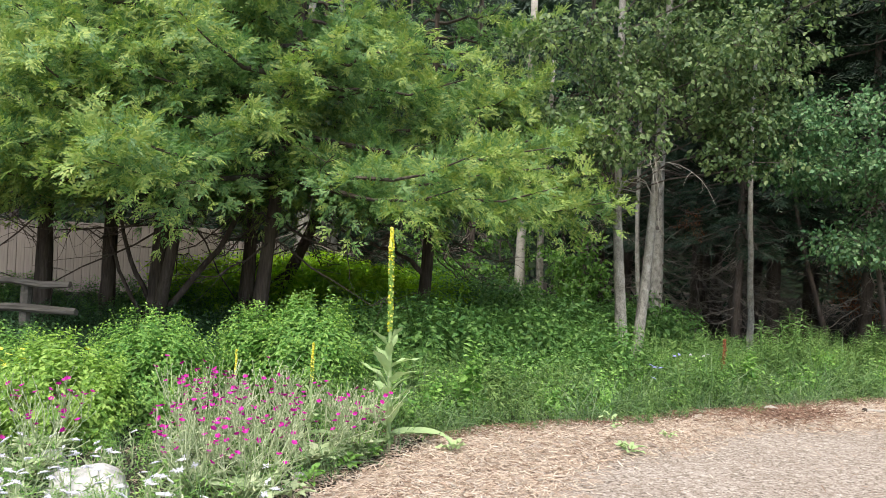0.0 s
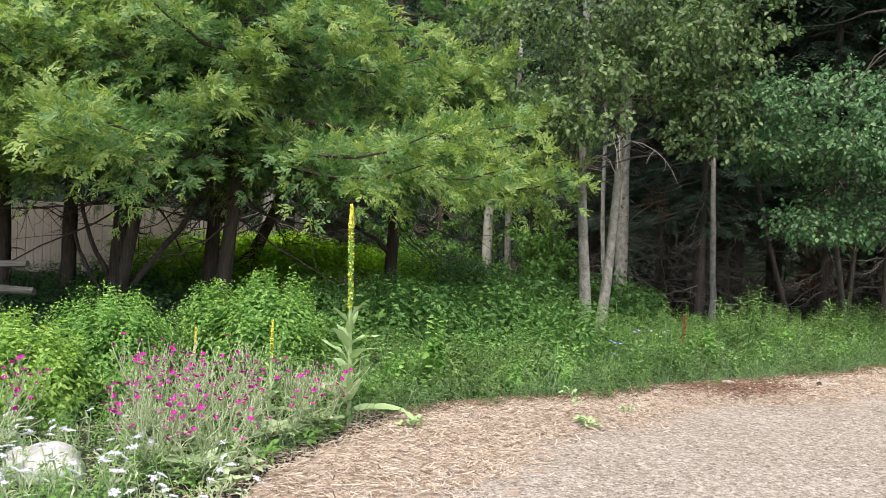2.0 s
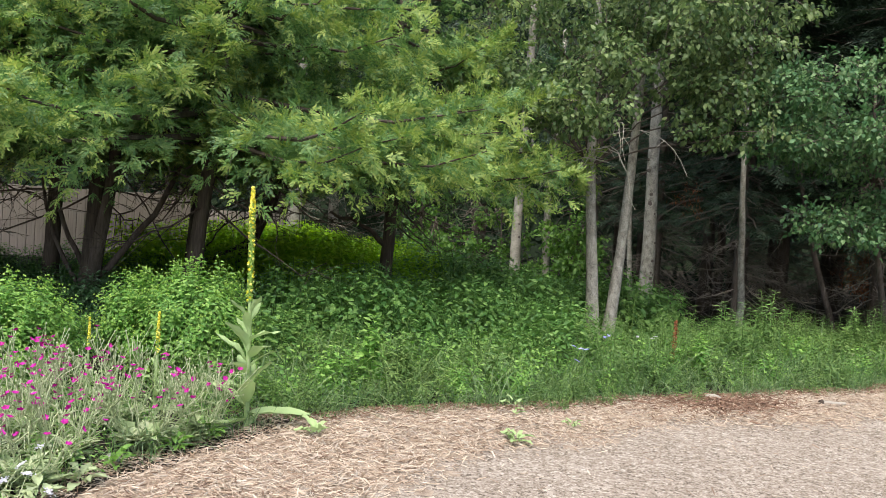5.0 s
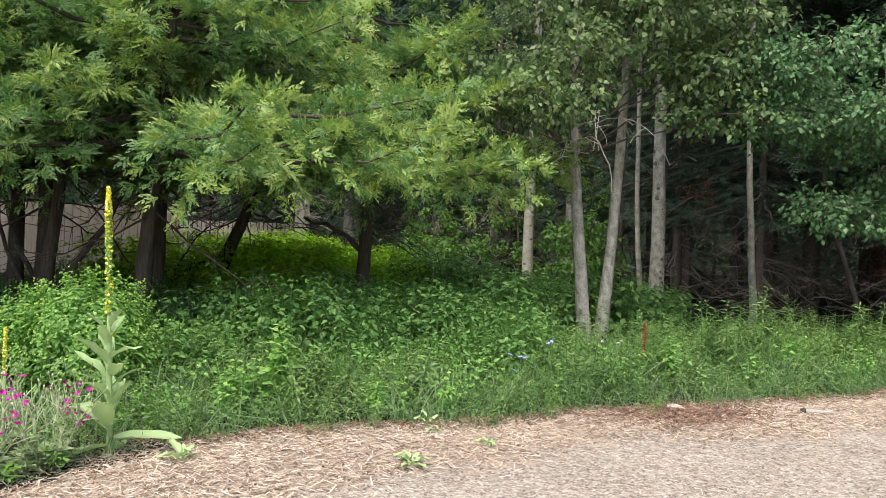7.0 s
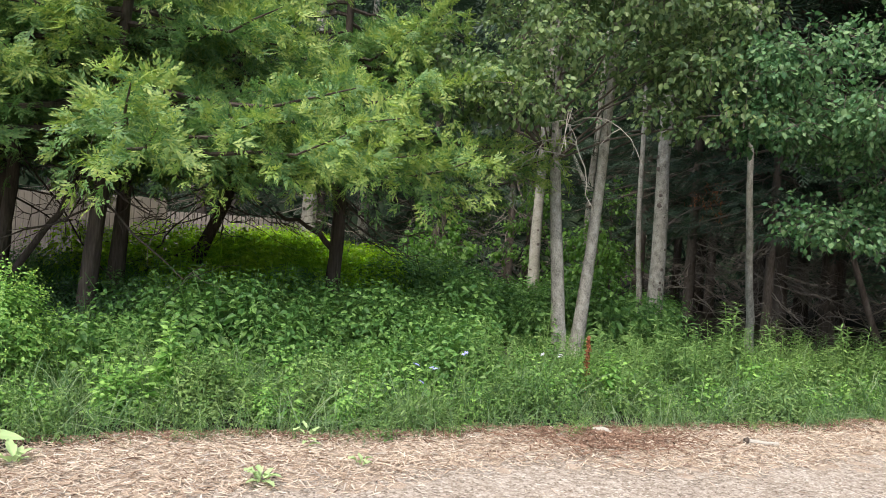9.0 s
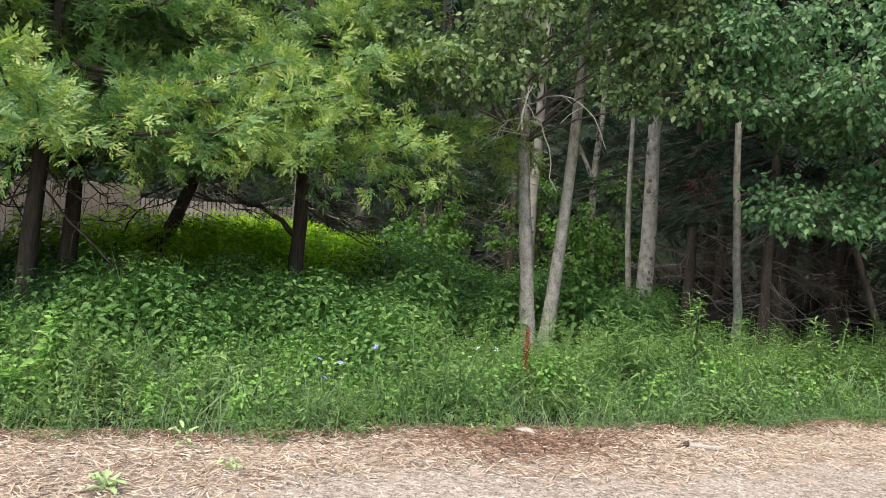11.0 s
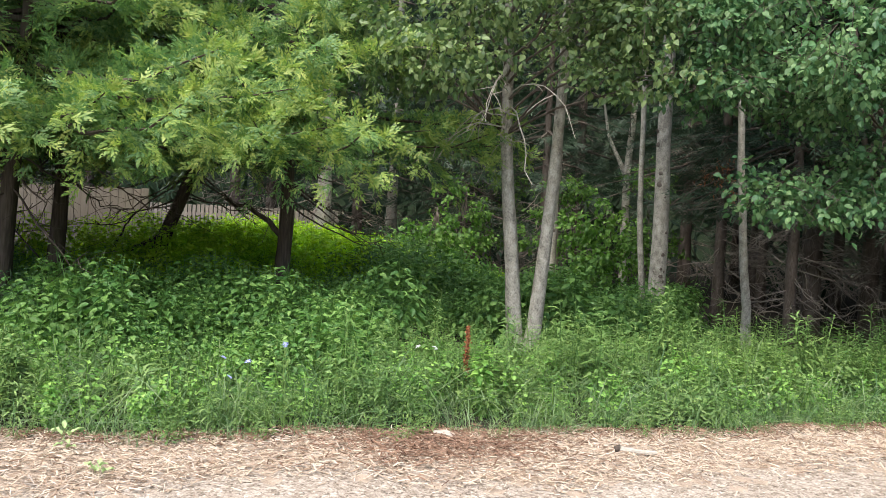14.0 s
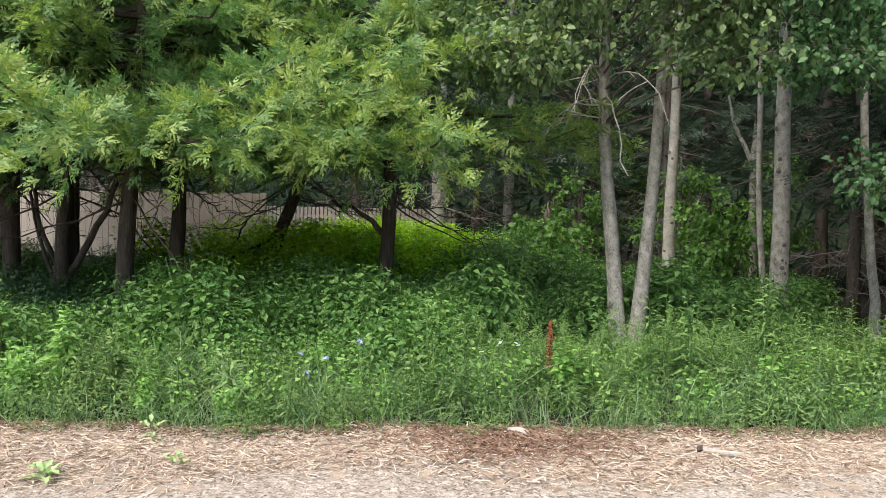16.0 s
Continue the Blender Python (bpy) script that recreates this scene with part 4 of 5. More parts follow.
CHIPS = [chip(k) for k in range(10)]


def lying(templates, x, y, size, lift, tilt=0.18):
    return strewn(templates, x, y, size, tilt, lift=lift)


n = 230000
ss = rng.uniform(-4.2, 10.0, n)
dd = rng.uniform(-3.0, 0.2, n)
keep = rng.random(n) < 0.008 + 0.992 * smooth((dd - chip_limit(ss) + 0.1) / 0.55) ** 1.5
ss, dd = ss[keep], dd[keep]
xs, ys = at_plan(ss, dd)
keep = ~bed(xs, ys) | (bed(xs, ys) & ~bed(xs + 0.3, ys) & (rng.random(len(xs)) < 0.6)) | (rng.random(len(xs)) < 0.1)
xs, ys = xs[keep], ys[keep]
tagged(part("wood_chips", lying(CHIPS, xs, ys, 0.014 + 0.06 * rng.random(len(xs)) ** 2.2, 0.002 + 0.024 * rng.random(len(xs)), 0.26), CHIP), "pale shredded wood chips strewn along the drive", "wood chips", kind="stuff")
n = 6000
ss = np.concatenate([rng.normal(3.35, 0.4, n // 3), rng.uniform(-1.2, 10, n - n // 3)])
dd = np.concatenate([rng.normal(-0.3, 0.2, n // 3), rng.normal(0.03, 0.1, n - n // 3)])
xs, ys = at_plan(ss, dd)
tagged(part("bark_mulch", lying(CHIPS, xs, ys, 0.025 + 0.055 * rng.random(n), 0.012 + 0.03 * rng.random(n), 0.3), BARK_CHIP), "dark reddish bark pieces lying in the wood chips", "bark mulch", kind="stuff")

OCT = geo([(1, 0, 0), (0, 1, 0), (-1, 0, 0), (0, -1, 0), (0, 0, 0.7), (0, 0, -0.7)], [(0, 1, 4, 4), (1, 2, 4, 4), (2, 3, 4, 4), (3, 0, 4, 4)])
n = 40000
xs, ys = rng.uniform(-2.5, 9, n), rng.uniform(1.0, 10.5, n)
s_, d_ = plan(xs, ys)
keep = (d_ < chip_limit(s_) + 0.3) & (d_ > -4.2) & ~bed(xs, ys)
xs, ys = xs[keep], ys[keep]
tagged(part("pebbles", strewn([OCT], xs, ys, 0.003 + 0.009 * rng.random(len(xs)) ** 3, 0.4), PEBBLE), "small loose pebbles on the gravel drive", "pebbles", kind="stuff")

# ---- flower bed ----
def big_leaf(length, width, curl, seed):
    """A soft felted leaf with a midrib, curling down to its tip."""
    r = np.random.default_rng(seed)
    t = np.linspace(0, 1, 7)
    w = width * np.sin(np.pi * np.clip(t * 0.92 + 0.06, 0, 1)) ** 0.8
    w[-1] = 0.004
    v = []
    for k, (tt, ww) in enumerate(zip(t, w)):
        z = -curl * length * tt ** 2
        for sx in (-1, -0.5, 0, 0.5, 1):
            v.append((sx * ww / 2, tt * length * (1 - 0.25 * curl * tt), z + 0.22 * abs(sx) * ww + 0.008 * r.normal() * abs(sx)))
    f = [(a * 5 + b, a * 5 + b + 1, a * 5 + b + 6, a * 5 + b + 5) for a in range(6) for b in range(4)]
    return geo(v, f)


BUD = geo([(1, 0, 0), (-0.5, 0.86, 0), (-0.5, -0.86, 0), (0, 0, 1), (0, 0, -1)], [(0, 1, 3, 3), (1, 2, 3, 3), (2, 0, 3, 3), (1, 0, 4, 4), (2, 1, 4, 4), (0, 2, 4, 4)])


def mullein(at, height, low, leaves, size, label, lean=(0, 0)):
    z = float(ground_z(*at)) - 0.01
    plant = thing("mullein", label, "plant", "mulleins in the bed", (*at, z))
    axis = lambda h: np.stack([lean[0] * h, lean[1] * h, h], -1)
    part("stem", tube(axis(np.linspace(0, low + 0.05, 6)), np.linspace(0.02, 0.013, 6) * size ** 0.5, 7, 0.1), MULLEIN_LEAF, plant)
    n = int(900 * (height - low))
    h = low + (height - low) * rng.random(n)
    az = rng.random(n) * 6.283
    rad = 0.017 * np.clip((height - h) / 0.15, 0.35, 1) * size ** 0.9
    p = axis(h) + np.stack([np.cos(az) * rad, np.sin(az) * rad, 0 * h], -1)
    turn = frames(np.stack([np.cos(az), np.sin(az), 0.3 + 0 * az], -1), rng.normal(0, 1, (n, 3)), 0.008 * size ** 0.5)
    spike = part("flower_spike", merged([tube(axis(np.linspace(low, height, 8)), np.linspace(0.016, 0.007, 8) * size ** 0.9, 7, 0.15), scattered(BUD, turn, p)]), LIME_LEAF, plant, "knobbly green flower spike")
    yes = rng.random(n) < 0.14 + 0.75 * smooth((h - height + 0.22) / 0.16)
    part("blossoms", scattered(BUD, turn[yes] * 1.5, p[yes]), YELLOW, spike, "small yellow blossoms")["kind"] = "stuff"
    for k in range(leaves):
        t = k / leaves
        az = k * 2.4 + 0.5
        length = size * (0.44 - 0.27 * t) * rng.uniform(0.75, 1.15)
        ob = part("leaf", big_leaf(length, length * rng.uniform(0.26, 0.34), 0.05 + 0.4 * rng.random() * (1 - 0.5 * t), k), MULLEIN_LEAF, plant, soft=True)
        ob.matrix_basis = pose(*axis(np.float64(0.03 + (low - 0.08) * t)), (4 if k < 3 else 20 + 45 * t ** 0.7 + rng.normal(0, 8)), rng.normal(0, 12), math.degrees(az) + rng.normal(0, 12))
    return plant


mullein((-0.84, 5.52), 1.65, 0.88, 21, 1.0, "tall mullein with a yellow-tipped spike and felted grey-green leaves", (-0.03, 0.0))
mullein((-1.38, 5.26), 0.78, 0.5, 9, 0.5, "small slender mullein with a yellow flower spike")
mullein((-2.05, 5.55), 0.66, 0.45, 7, 0.4, "short mullein barely in flower among campions")

PETAL = geo([(0, 0, 0), (-0.42, 0.6, 0.06), (0, 1, -0.05), (0.42, 0.6, 0.06)], [(0, 3, 2, 1)])
k5 = np.arange(5) * 1.2566
FLOWER5 = scattered(PETAL, frames(np.stack([np.cos(k5), np.sin(k5), 0.55 + 0 * k5], -1), np.tile([0, 0, 1.0], (5, 1)), 1.0), np.zeros((5, 3)))
flower_mesh = mesh_of("flower", (FLOWER5[0] * 0.023, FLOWER5[1]), MAGENTA)


def campion(x, y, height, stems, flowers, label):
    """Branching silvery stems with a flat magenta flower on some tips."""
    z = float(ground_z(x, y)) - 0.01
    plant = thing("rose_campion", label, "flower", "campions in the bed", (x, y, z))
    pieces, tips, nodes = [], [], []
    for _ in range(stems):
        az, out = rng.random() * 6.283, 0.22 * math.sqrt(rng.random())
        o = np.array([math.cos(az), math.sin(az), 0])
        h = height * rng.uniform(0.7, 1.05)
        a = o * 0.05
        b = o * (0.06 + out) + [0, 0, h * 0.6]
        path = bent(a, [a + (b - a) * 0.5, b], 5, 0.008)
        pieces.append(tube(path, np.linspace(0.004, 0.003, 5), 4, cap=False))
        nodes += [path[1], path[2], path[3]]
        for _ in range(4):
            c = b + rng.normal(0, 0.055, 3) + o * 0.03 + [0, 0, h * rng.uniform(0.15, 0.4)]
            mid = (b + c) / 2 + rng.normal(0, 0.015, 3)
            pieces.append(tube(np.stack([b, mid, c]), [0.0028, 0.0024, 0.002], 3, cap=False))
            tips.append(c)
            if rng.random() < 0.6:
                e = mid + rng.normal(0, 0.04, 3) + [0, 0, 0.08]
                pieces.append(tube(np.stack([mid, e]), [0.0022, 0.0018], 3, cap=False))
                tips.append(e)
    tips = np.array(tips)
    pieces.append(scattered(BUD, frames(np.tile([0, 1.0, 0], (len(tips), 1)), np.tile([0, 0, 1.0], (len(tips), 1)), 0.006) * np.array([1, 1, 1.6]), tips))
    part("stem", merged(pieces), SILVER_LEAF, plant, "branching silvery stems with buds")
    nodes = np.array(nodes)
    n = len(nodes) * 2
    pp = np.repeat(nodes, 2, 0)
    aa = rng.normal(0, 1, (n, 3)) + [0, 0, 0.6]
    low_n = 60
    la = rng.random(low_n) * 6.283
    lp = np.stack([np.cos(la) * 0.1 * rng.random(low_n), np.sin(la) * 0.1 * rng.random(low_n), 0.02 + 0.1 * rng.random(low_n)], -1)
    g = merged([scattered(LEAF_NARROW, frames(aa, rng.normal(0, 0.5, (n, 3)) + [0, 0, 1], 0.05 + 0.04 * rng.random(n)), pp),
                scattered(LEAF_MID, frames(np.stack([np.cos(la), np.sin(la), 0.5 + 0 * la], -1), np.tile([0, 0, 1.0], (low_n, 1)) + rng.normal(0, 0.2, (low_n, 3)), 0.1 + 0.07 * rng.random(low_n)), lp)])
    part("foliage", g, SILVER_LEAF, plant)["kind"] = "stuff"
    for c in tips[rng.permutation(len(tips))[: int(flowers * 2.1)]]:
        ob = new("flower", flower_mesh)
        ob.parent = plant
        ob.matrix_basis = pose(*(c + [0, 0, 0.012]), rng.normal(12, 18), rng.normal(0, 18), rng.random() * 360)


for x, y, h, st, fl in [(-1.0, 5.15, 0.5, 26, 14), (-1.2, 4.8, 0.5, 26, 14), (-1.5, 4.45, 0.58, 26, 22), (-1.85, 4.55, 0.62, 22, 20), (-1.72, 4.05, 0.55, 24, 20), (-2.05, 4.85, 0.64, 22, 16), (-1.4, 3.95, 0.46, 18, 12), (-2.75, 4.0, 0.5, 16, 14), (-2.95, 4.5, 0.55, 14, 9), (-1.55, 5.15, 0.62, 22, 8)]:
    campion(x, y, h, st, fl, "rose campion with magenta flowers on branching silvery stems")


def bush(x, y, rx, height, count, material, size, tops, label, narrow=False, top_material=None, name="flowering_bush"):
    """A dome of leafy shoots that rise from one root and end on an uneven round outline."""
    z = float(ground_z(x, y)) - 0.01
    plant = thing(name, label, "bush", "bushes in the bed", (x, y, z))
    shoots = [shoot(20, LEAF_NARROW if narrow else LEAF_MID, size / 0.4, 1.0, 0.3, 60 + k, up=0.35) for k in range(4)]
    az = rng.random(count) * 6.283
    el = np.arcsin(rng.uniform(-0.25, 1.0, count))
    out = np.stack([np.cos(az) * np.cos(el), np.sin(az) * np.cos(el), np.sin(el)], -1)
    bumpy = 1 + 0.1 * np.sin(az * 3 + el * 4 + x * 9) + 0.07 * np.sin(az * 7 - el * 5 + y * 7) + rng.normal(0, 0.045, count)
    tip = np.array([0, 0, height * 0.48]) + out * bumpy[:, None] * [rx, rx, height * 0.52]
    up = unit(out * [0.75, 0.75, 0.5] + [0, 0, 0.75] + rng.normal(0, 0.12, (count, 3)))
    length = np.minimum(0.42, height * 0.5) * rng.uniform(0.8, 1.15, count)
    base = tip - up * length[:, None]
    side = rng.normal(0, 1, (count, 3))
    xx = unit(np.cross(side, up))
    yy = np.cross(up, xx)
    n = length[:, None]
    part("foliage", pick(shoots, np.stack([xx * n, yy * n, up * n], -1), base), material, plant)["kind"] = "stuff"
    root = [tube(bent((rng.normal(0, 0.04), rng.normal(0, 0.04), 0), [b * [0.5, 0.5, 0.6], b], 4), np.linspace(0.006, 0.003, 4), 4, cap=False) for b in base[:: max(1, count // 40)]]
    part("stem", merged(root), material, plant)
    if tops:
        p = np.repeat(tip, tops, 0) + rng.normal(0, 0.03, (count * tops, 3)) * [1, 1, 0.6]
        n = len(p)
        part("blossoms", scattered(BUD, frames(rng.normal(0, 1, (n, 3)), rng.normal(0, 1, (n, 3)), 0.007 + 0.005 * rng.random(n)), p), top_material, plant, "tiny pale blossoms")["kind"] = "stuff"
    return plant


bush(-2.83, 5.8, 0.52, 0.92, 440, BUSH_LEAF, 0.055, 2, "round leafy bush dotted with tiny pale yellow flowers", top_material=LIME_LEAF)
bush(-1.8, 6.65, 0.5, 1.05, 320, BUSH_LEAF, 0.06, 3, "upright leafy bush with small yellow-green buds", top_material=LIME_LEAF)
bush(-2.3, 6.7, 0.38, 0.92, 220, BUSH_LEAF, 0.06, 3, "leafy bush with yellow-green buds behind the campions", top_material=LIME_LEAF)
bush(-3.15, 5.05, 0.5, 0.82, 230, LIME_LEAF, 0.07, 4, "lime-green bush with swelling pale buds", top_material=LIME_LEAF)
bush(-4.35, 5.0, 0.5, 0.66, 170, LIME_LEAF, 0.07, 4, "lime-green bush with pointed leaves", top_material=LIME_LEAF)
bush(-4.6, 6.4, 0.6, 0.7, 200, BUSH_LEAF, 0.06, 0, "low green bush by the rail fence")


def flower_stems(name, label, category, x, y, height, count, spread, bloom, material, size, stem_mat, group=""):
    """Upright stems, each with one bloom."""
    plant = thing(name, label, category, group, (x, y, float(ground_z(x, y)) - 0.01))
    mesh = mesh_of("flower", (bloom[0] * size, bloom[1]), material)
    g = []
    for _ in range(count):
        a = rng.normal(0, spread * 0.5, 3) * [1, 1, 0]
        b = a * 1.5 + [0, 0, height * rng.uniform(0.75, 1.05)]
        path = bent(a, [(a + b) / 2, b], 4, 0.01)
        g.append(tube(path, np.linspace(0.003, 0.002, 4), 4, cap=False))
        n = 9
        u = rng.random(n) * 0.8
        g.append(scattered(LEAF_NARROW, frames(rng.normal(0, 1, (n, 3)) + [0, 0, 0.5], rng.normal(0, 1, (n, 3)), 0.07), a + (b - a) * u[:, None]))
        ob = new("flower", mesh)
        ob.parent = plant
        ob.matrix_basis = pose(*b, rng.normal(10, 14), rng.normal(0, 14), rng.random() * 360)
    part("stem", merged(g), stem_mat, plant)["kind"] = "stuff"


k9 = np.arange(9) * 0.698
DAISY = merged([scattered(PETAL, frames(np.stack([np.cos(k9), np.sin(k9), 0.05 + 0 * k9], -1), np.tile([0, 0, 1.0], (9, 1)), 1.0) * np.array([0.6, 1, 1]), np.zeros((9, 3)))])
flat = rng.normal(0, 0.42, (46, 2))
UMBEL = scattered(BUD, frames(np.tile([0, 1.0, 0], (46, 1)), np.tile([0, 0, 1.0], (46, 1)), 0.17), np.c_[flat, 0.1 - 0.1 * (flat ** 2).sum(1)])
flower_stems("yellow_daisy", "clump of golden yellow daisies on green stems", "flower", -3.72, 5.25, 0.66, 24, 0.28, DAISY, YELLOW, 0.032, BUSH_LEAF)
for n, (x, y, c) in enumerate([(-2.3, 4.35, 8), (-2.6, 3.85, 9), (-2.0, 3.7, 10), (-1.7, 3.5, 10), (-2.35, 3.5, 10), (-1.45, 3.45, 9), (-2.0, 4.25, 7), (-1.2, 3.15, 9), (-1.5, 3.0, 10), (-1.3, 3.35, 10), (-1.85, 3.2, 10), (-2.2, 3.15, 10), (-2.55, 3.4, 9), (-2.8, 3.75, 9), (-2.95, 4.1, 7)]):
    flower_stems("yarrow", "white yarrow with flat flower heads near the rocks", "flower", x, y, 0.22 + 0.02 * (n % 6), c - 3, 0.24, UMBEL, WHITE, 0.028, SILVER_LEAF, "yarrows in the bed")


def boulder(x, y, sx, sy, sz, seed, label):
    bm = bmesh.new()
    bmesh.ops.create_icosphere(bm, subdivisions=4, radius=1)
    for v in bm.verts:
        k = 1 + 0.28 * noise.noise(v.co * 1.1 + Vector((seed, 0, 0))) + 0.07 * noise.noise(v.co * 4 + Vector((0, seed, 0))) + 0.025 * noise.noise(v.co * 11)
        v.co = Vector((v.co.x * sx, v.co.y * sy, max(v.co.z * sz, -0.3 * sz))) * k
    me = bpy.data.meshes.new("rock")
    bm.to_mesh(me)
    bm.free()
    me.materials.append(STONE)
    me.polygons.foreach_set("use_smooth", [True] * len(me.polygons))
    ob = new("rock", me)
    ob.location = (x, y, float(ground_z(x, y)) + 0.02)
    return tagged(ob, label, "rock", "rocks in the bed")


boulder(-2.3, 3.92, 0.24, 0.2, 0.15, 3, "large pale grey boulder among white yarrow")
boulder(-2.75, 4.25, 0.14, 0.12, 0.12, 7, "rounded pale rock in the flower bed")
boulder(-1.25, 4.55, 0.05, 0.04, 0.03, 9, "small grey stone at the edge of the bed")
boulder(-2.9, 3.6, 0.2, 0.17, 0.15, 14, "pale boulder half hidden by campions")


# low growth between the plants of the bed
n = 900
xs, ys = rng.uniform(-4.8, -0.8, n), rng.uniform(3.0, 6.6, n)
keep = bed(xs + 0.12, ys)
xs, ys = xs[keep], ys[keep]
tagged(part("bed_weeds", strewn(FORB, xs, ys, 0.25 + 0.35 * rng.random(len(xs)), 0.35), BUSH_LEAF), "low leafy plants filling the flower bed", "weeds", kind="stuff")
n = 5000
xs, ys = rng.uniform(-3.2, -0.7, n), rng.uniform(3.0, 6.2, n)
keep = bed(xs + 0.05, ys) & (rng.random(n) < smooth((lumps(xs, ys, 3.1) - 0.3) / 0.3))
xs, ys = xs[keep], ys[keep]
tagged(part("bed_grass", strewn(BLADES, xs, ys, 0.1 + 0.2 * rng.random(len(xs)), 0.3), GRASS_LEAF), "thin pale grass blades among the flowers", "grass", kind="stuff")

# ---- single plants along the edge ----
def rosette(x, y, size, leaves, material, label, height=0.05):
    plant = thing("low_weed", label, "weed", "weeds in the wood chips", (x, y, float(ground_z(x, y)) + 0.01))
    for k in range(leaves):
        az = k * 2.4 + rng.normal(0, 0.2)
        ln = size * rng.uniform(0.6, 1.1)
        ob = part("leaf", big_leaf(ln, ln * 0.42, 0.3, k), material, plant, soft=True)
        ob.matrix_basis = pose(0.02 * math.cos(az), 0.02 * math.sin(az), height * rng.random(), 15 + 35 * rng.random(), 0, math.degrees(az) - 90)


rosette(0.974, 5.889, 0.11, 10, MULLEIN_LEAF, "low light green weed in the wood chips")
rosette(1.354, 6.428, 0.07, 7, MULLEIN_LEAF, "small light green weed in the wood chips")
rosette(0.9, 6.62, 0.09, 6, MULLEIN_LEAF, "upright pale seedling at the edge of the chips", 0.12)
rosette(-0.35, 5.5, 0.14, 7, MULLEIN_LEAF, "small flat weed beside the mullein")
for x, y in ((-1.0, 4.82), (-1.14, 4.4), (-0.9, 5.12)):
    rosette(x, y, 0.1, 9, BUSH_LEAF, "leafy green rosette at the edge of the bed", 0.1)
for x, y in ((-1.16, 4.1), (-1.2, 3.8), (-1.02, 4.98)):
    rosette(x, y, 0.12, 12, SILVER_LEAF, "pale grey-green rosette at the edge of the bed", 0.08)
rosette(-1.2, 4.75, 0.16, 16, SILVER_LEAF, "silvery rosette at the foot of the campions", 0.08)

dock = thing("dock_plant", "rusty brown seed stalk of a dock plant", "plant", at=(2.39, 9.06, float(ground_z(2.39, 9.06))))
part("stem", tube(bent((0, 0, 0), [(0.01, 0, 0.35), (0, 0, 0.62)], 6), np.linspace(0.006, 0.003, 6), 5), RUST_LEAF, dock)
n = 320
h = 0.25 + 0.36 * rng.random(n)
p = np.c_[rng.normal(0, 0.022, n) * (0.9 - h), rng.normal(0, 0.022, n) * (0.9 - h), h]
part("seed_head", scattered(BUD, frames(rng.normal(0, 1, (n, 3)), rng.normal(0, 1, (n, 3)), 0.009), p), RUST_LEAF, dock, "dense rust-brown seeds")["kind"] = "stuff"
for x, y, h in [(1.67, 7.7, 0.62), (1.45, 7.62, 0.6), (1.37, 7.47, 0.5)]:
    flower_stems("blue_flower", "thin stem with a pale blue flower head in the grass", "flower", x, y, h, 2, 0.05, UMBEL, BLUE, 0.022, WEED_LEAF, "blue flowers in the grass")
flower_stems("wild_carrot", "white flat flower heads of wild carrot", "flower", 2.12, 8.95, 0.5, 3, 0.1, UMBEL, WHITE, 0.022, WEED_LEAF)
for n, (x, y, h, mat) in enumerate([(2.62, 8.82, 0.58, BUSH_LEAF), (0.42, 6.95, 0.4, BUSH_LEAF), (-0.3, 6.85, 0.75, BUSH_LEAF), (-0.1, 7.1, 0.65, WEED_LEAF), (0.9, 7.2, 0.36, BUSH_LEAF), (5.6, 10.5, 0.4, LIME_LEAF), (4.5, 10.5, 0.62, WEED_LEAF), (5.1, 11.0, 0.6, WEED_LEAF), (3.7, 10.7, 0.6, WEED_LEAF)]):
    bush(x, y, 0.1, h, 12, mat, 0.09, 0, "tall leafy weed standing above the grass", name="tall_weed")
pale = thing("pale_seedling", "thin stem with whitish drying leaves", "plant", at=(4.53, 10.2, float(ground_z(4.53, 10.2))))
part("stem", tube(bent((0, 0, 0), [(0.02, 0, 0.2), (0.0, 0, 0.36)], 5), 0.004, 4), WEED_LEAF, pale)
for zz, az in ((0.34, 30), (0.22, 200), (0.18, 20)):
    ob = part("leaf", big_leaf(0.06, 0.02, 0.4, 4), SILVER_LEAF, pale)
    ob.matrix_basis = pose(0, 0, zz, -25, 0, az)

# cut branch lying on the chips
cut = thing("cut_branch", "short cut branch with pale wood and dark end", "branch", at=(3.71, 8.45, float(ground_z(3.71, 8.45)) + 0.022))
part("stick", tube(bent((0, 0, 0.01), [(0.1, 0.02, 0.004), (0.22, 0.06, 0.0)], 7, 0.003), np.linspace(0.02, 0.015, 7), 9, 0.12), DEAD_TWIG, cut)
part("end", tube(bent((-0.035, -0.01, 0.01), [(-0.002, 0, 0.01)], 3), [0.02, 0.027, 0.024], 9, 0.2), CEDAR_BARK, cut, "dark rough bark end")
chunk = part("wood_chunk", tube(bent((0, 0, 0), [(0.08, 0.01, 0.004), (0.15, 0.0, 0)], 5), [0.018, 0.024, 0.022, 0.02, 0.012], 6, 0.2), DEAD_TWIG)
chunk.location = (2.57, 8.07, float(ground_z(2.57, 8.07)) + 0.03)
tagged(chunk, "pale splintered chunk of wood on the chips", "wood chunk")

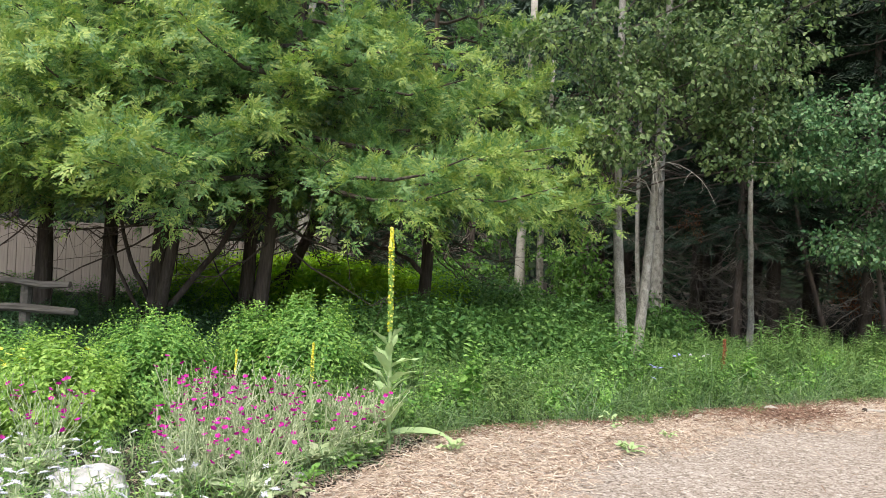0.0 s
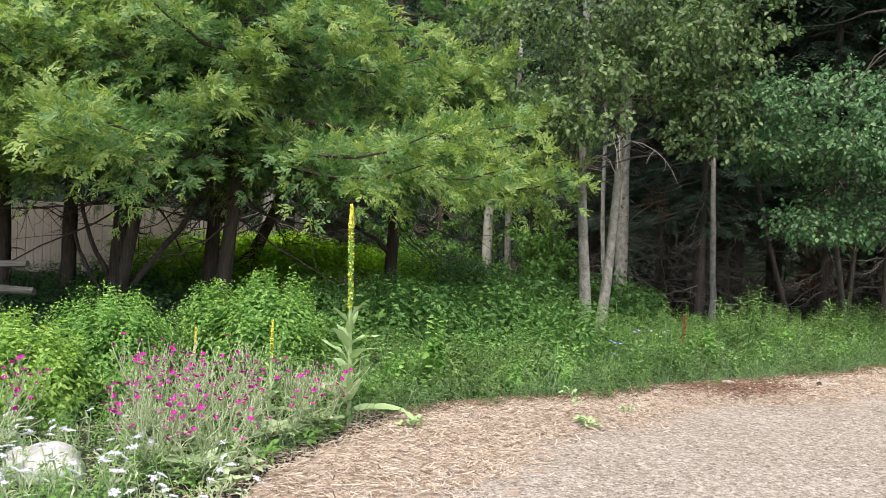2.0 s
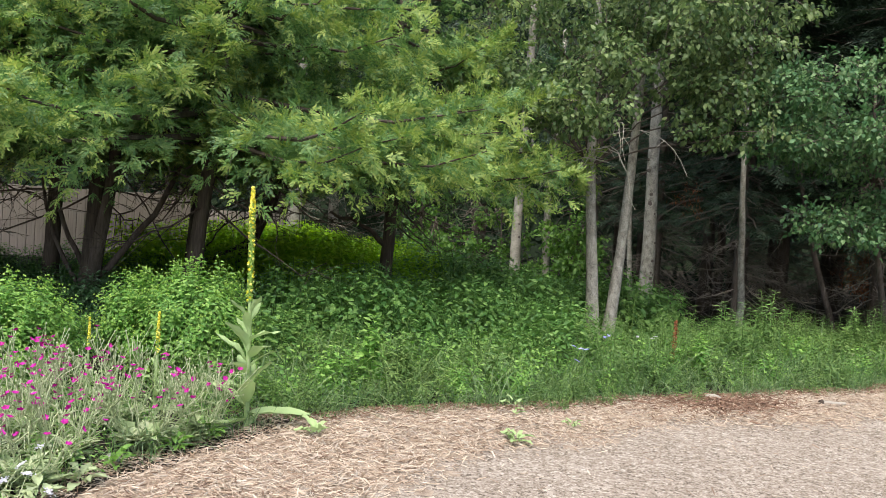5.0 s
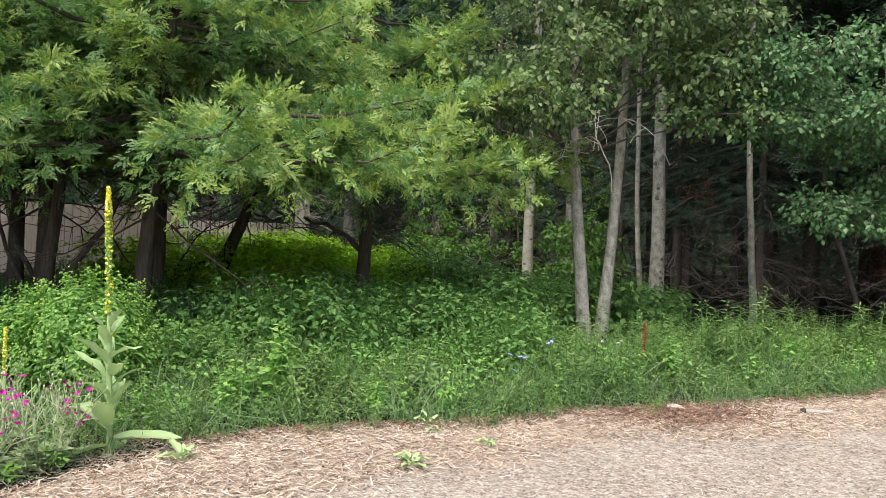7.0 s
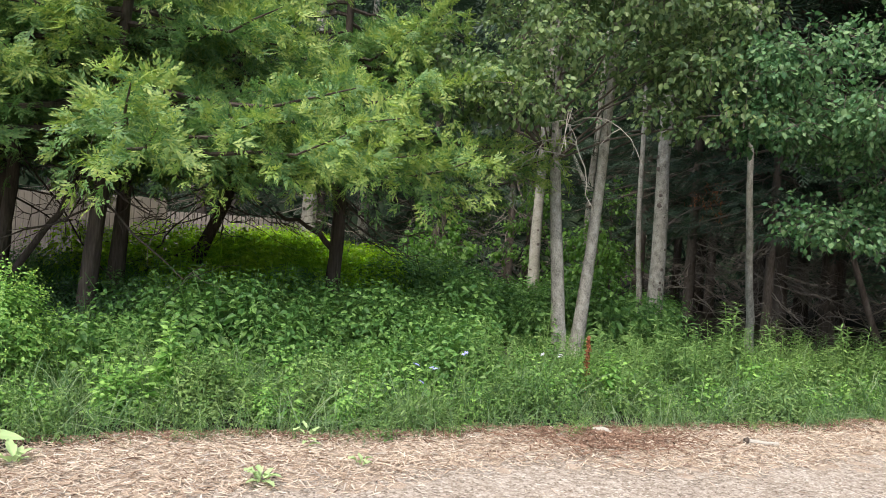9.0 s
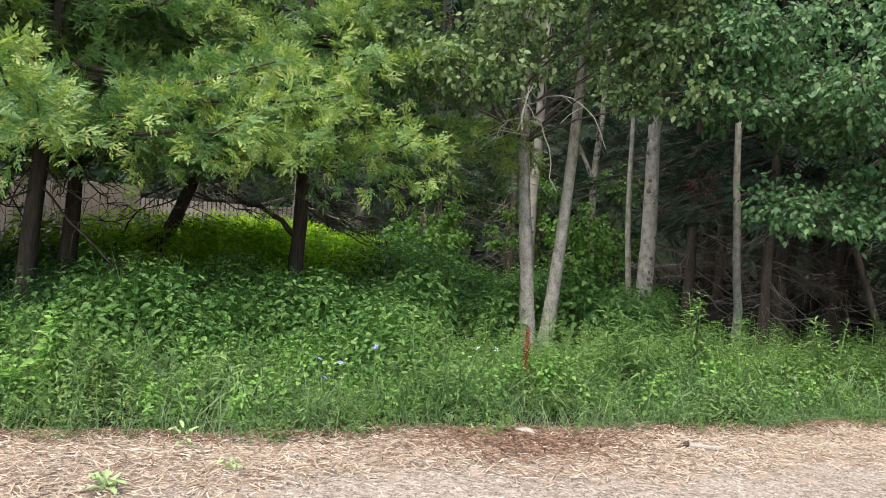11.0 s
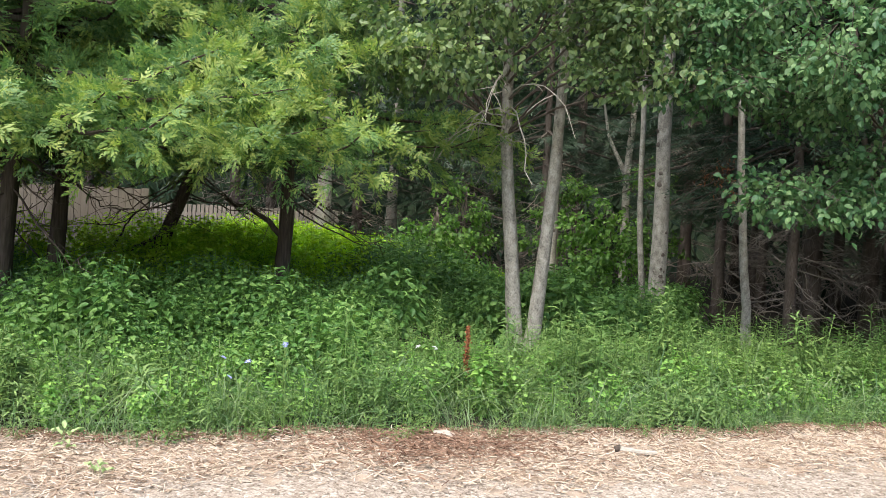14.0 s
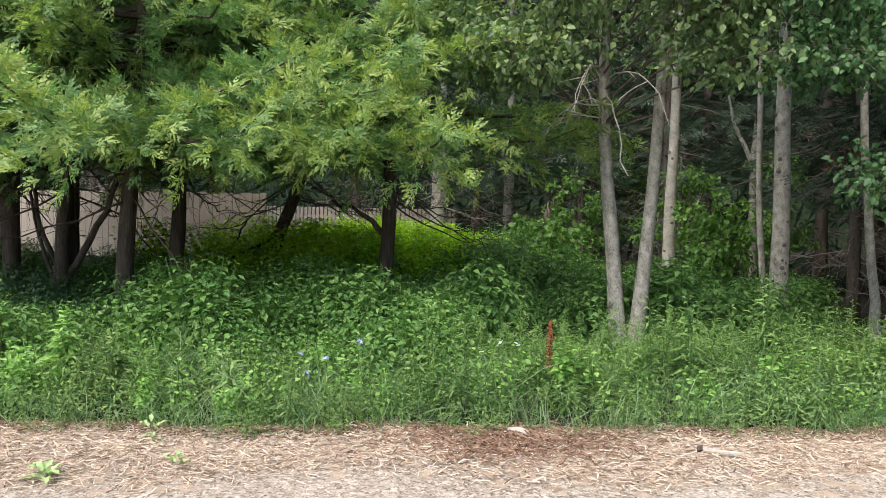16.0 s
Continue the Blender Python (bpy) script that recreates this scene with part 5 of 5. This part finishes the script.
# ---- deep in the woods ----
dead = thing("dead_branch", "bleached bare branch hanging from the poplar", "branch", at=(1.72, 11.7, 2.45))
for k in range(7):
    o = unit(np.array([rng.normal(-0.2, 0.8), rng.normal(-0.2, 0.4), 0]))
    ln = rng.uniform(0.6, 1.2)
    a = np.array([rng.normal(0, 0.08), 0.5 * (k == 0), rng.uniform(-0.2, 0.5)])
    path = bent(a, [a + o * ln * 0.4 + [0, 0, 0.1], a + o * ln * 0.8 + [0, 0, -0.15], a + o * ln + [0, 0, -0.5 * ln]], 8, 0.02)
    g = [tube(path, np.linspace(0.008, 0.0025, 8), 5)]
    for m in (2, 4, 5):
        e = path[m] + rng.normal(0, 0.12, 3) + o * 0.1 - [0, 0, 0.1]
        g.append(tube(bent(path[m], [(path[m] + e) / 2 + rng.normal(0, 0.03, 3), e], 4), np.linspace(0.005, 0.002, 4), 4))
    part("twig", merged(g), DEAD_TWIG, dead)
main = bent((-0.3, 0.65, -0.1), [(-0.2, 0.4, 0.25), (0.0, 0.05, 0.3), (0.25, -0.1, -0.2), (0.35, -0.15, -0.6)], 12, 0.02)
part("stem", tube(main, np.linspace(0.013, 0.005, 12), 6), DEAD_TWIG, dead)

rust = broadleaf("dead_spruce", "small dead spruce with rusty brown needles", (7.3, 18.2), [([(0, 0, 0), (0.02, 0, 0.8), (0, 0, 1.6), (0, 0, 2.2)], 0.04, 0.01)], DARK_BARK, clump_ring(0, 0, 0.8, 1.9, 0.35, 0.35, 6, 0.35, 71), 150, 0.07, RUST_LEAF, LEAF_NARROW)
lattice = thing("lattice_panel", "brown wooden lattice panel in the shade of the woods", "lattice", at=(8.7, 20.0, float(ground_z(8.7, 20.0)) + 0.05))
for k in range(-9, 10):
    for sgn, yy in ((1, 0.0), (-1, 0.012)):
        x0, x1 = k * 0.13 - 0.55 * sgn, k * 0.13 + 0.55 * sgn
        lo, hi = max(-1.1, min(x0, x1)), min(1.1, max(x0, x1))
        if hi - lo < 0.1:
            continue
        za, zb = (lo - x0) / (x1 - x0) * 1.1, (hi - x0) / (x1 - x0) * 1.1
        part("slat", tube(np.array([[lo, yy, za + 0.02], [hi, yy, zb + 0.02]]), 0.016, 4), DARK_BARK, lattice)
for zz in (0.0, 1.14):
    part("frame", box(-1.15, -0.02, zz, 1.15, 0.03, zz + 0.06, 0.005), DARK_BARK, lattice)
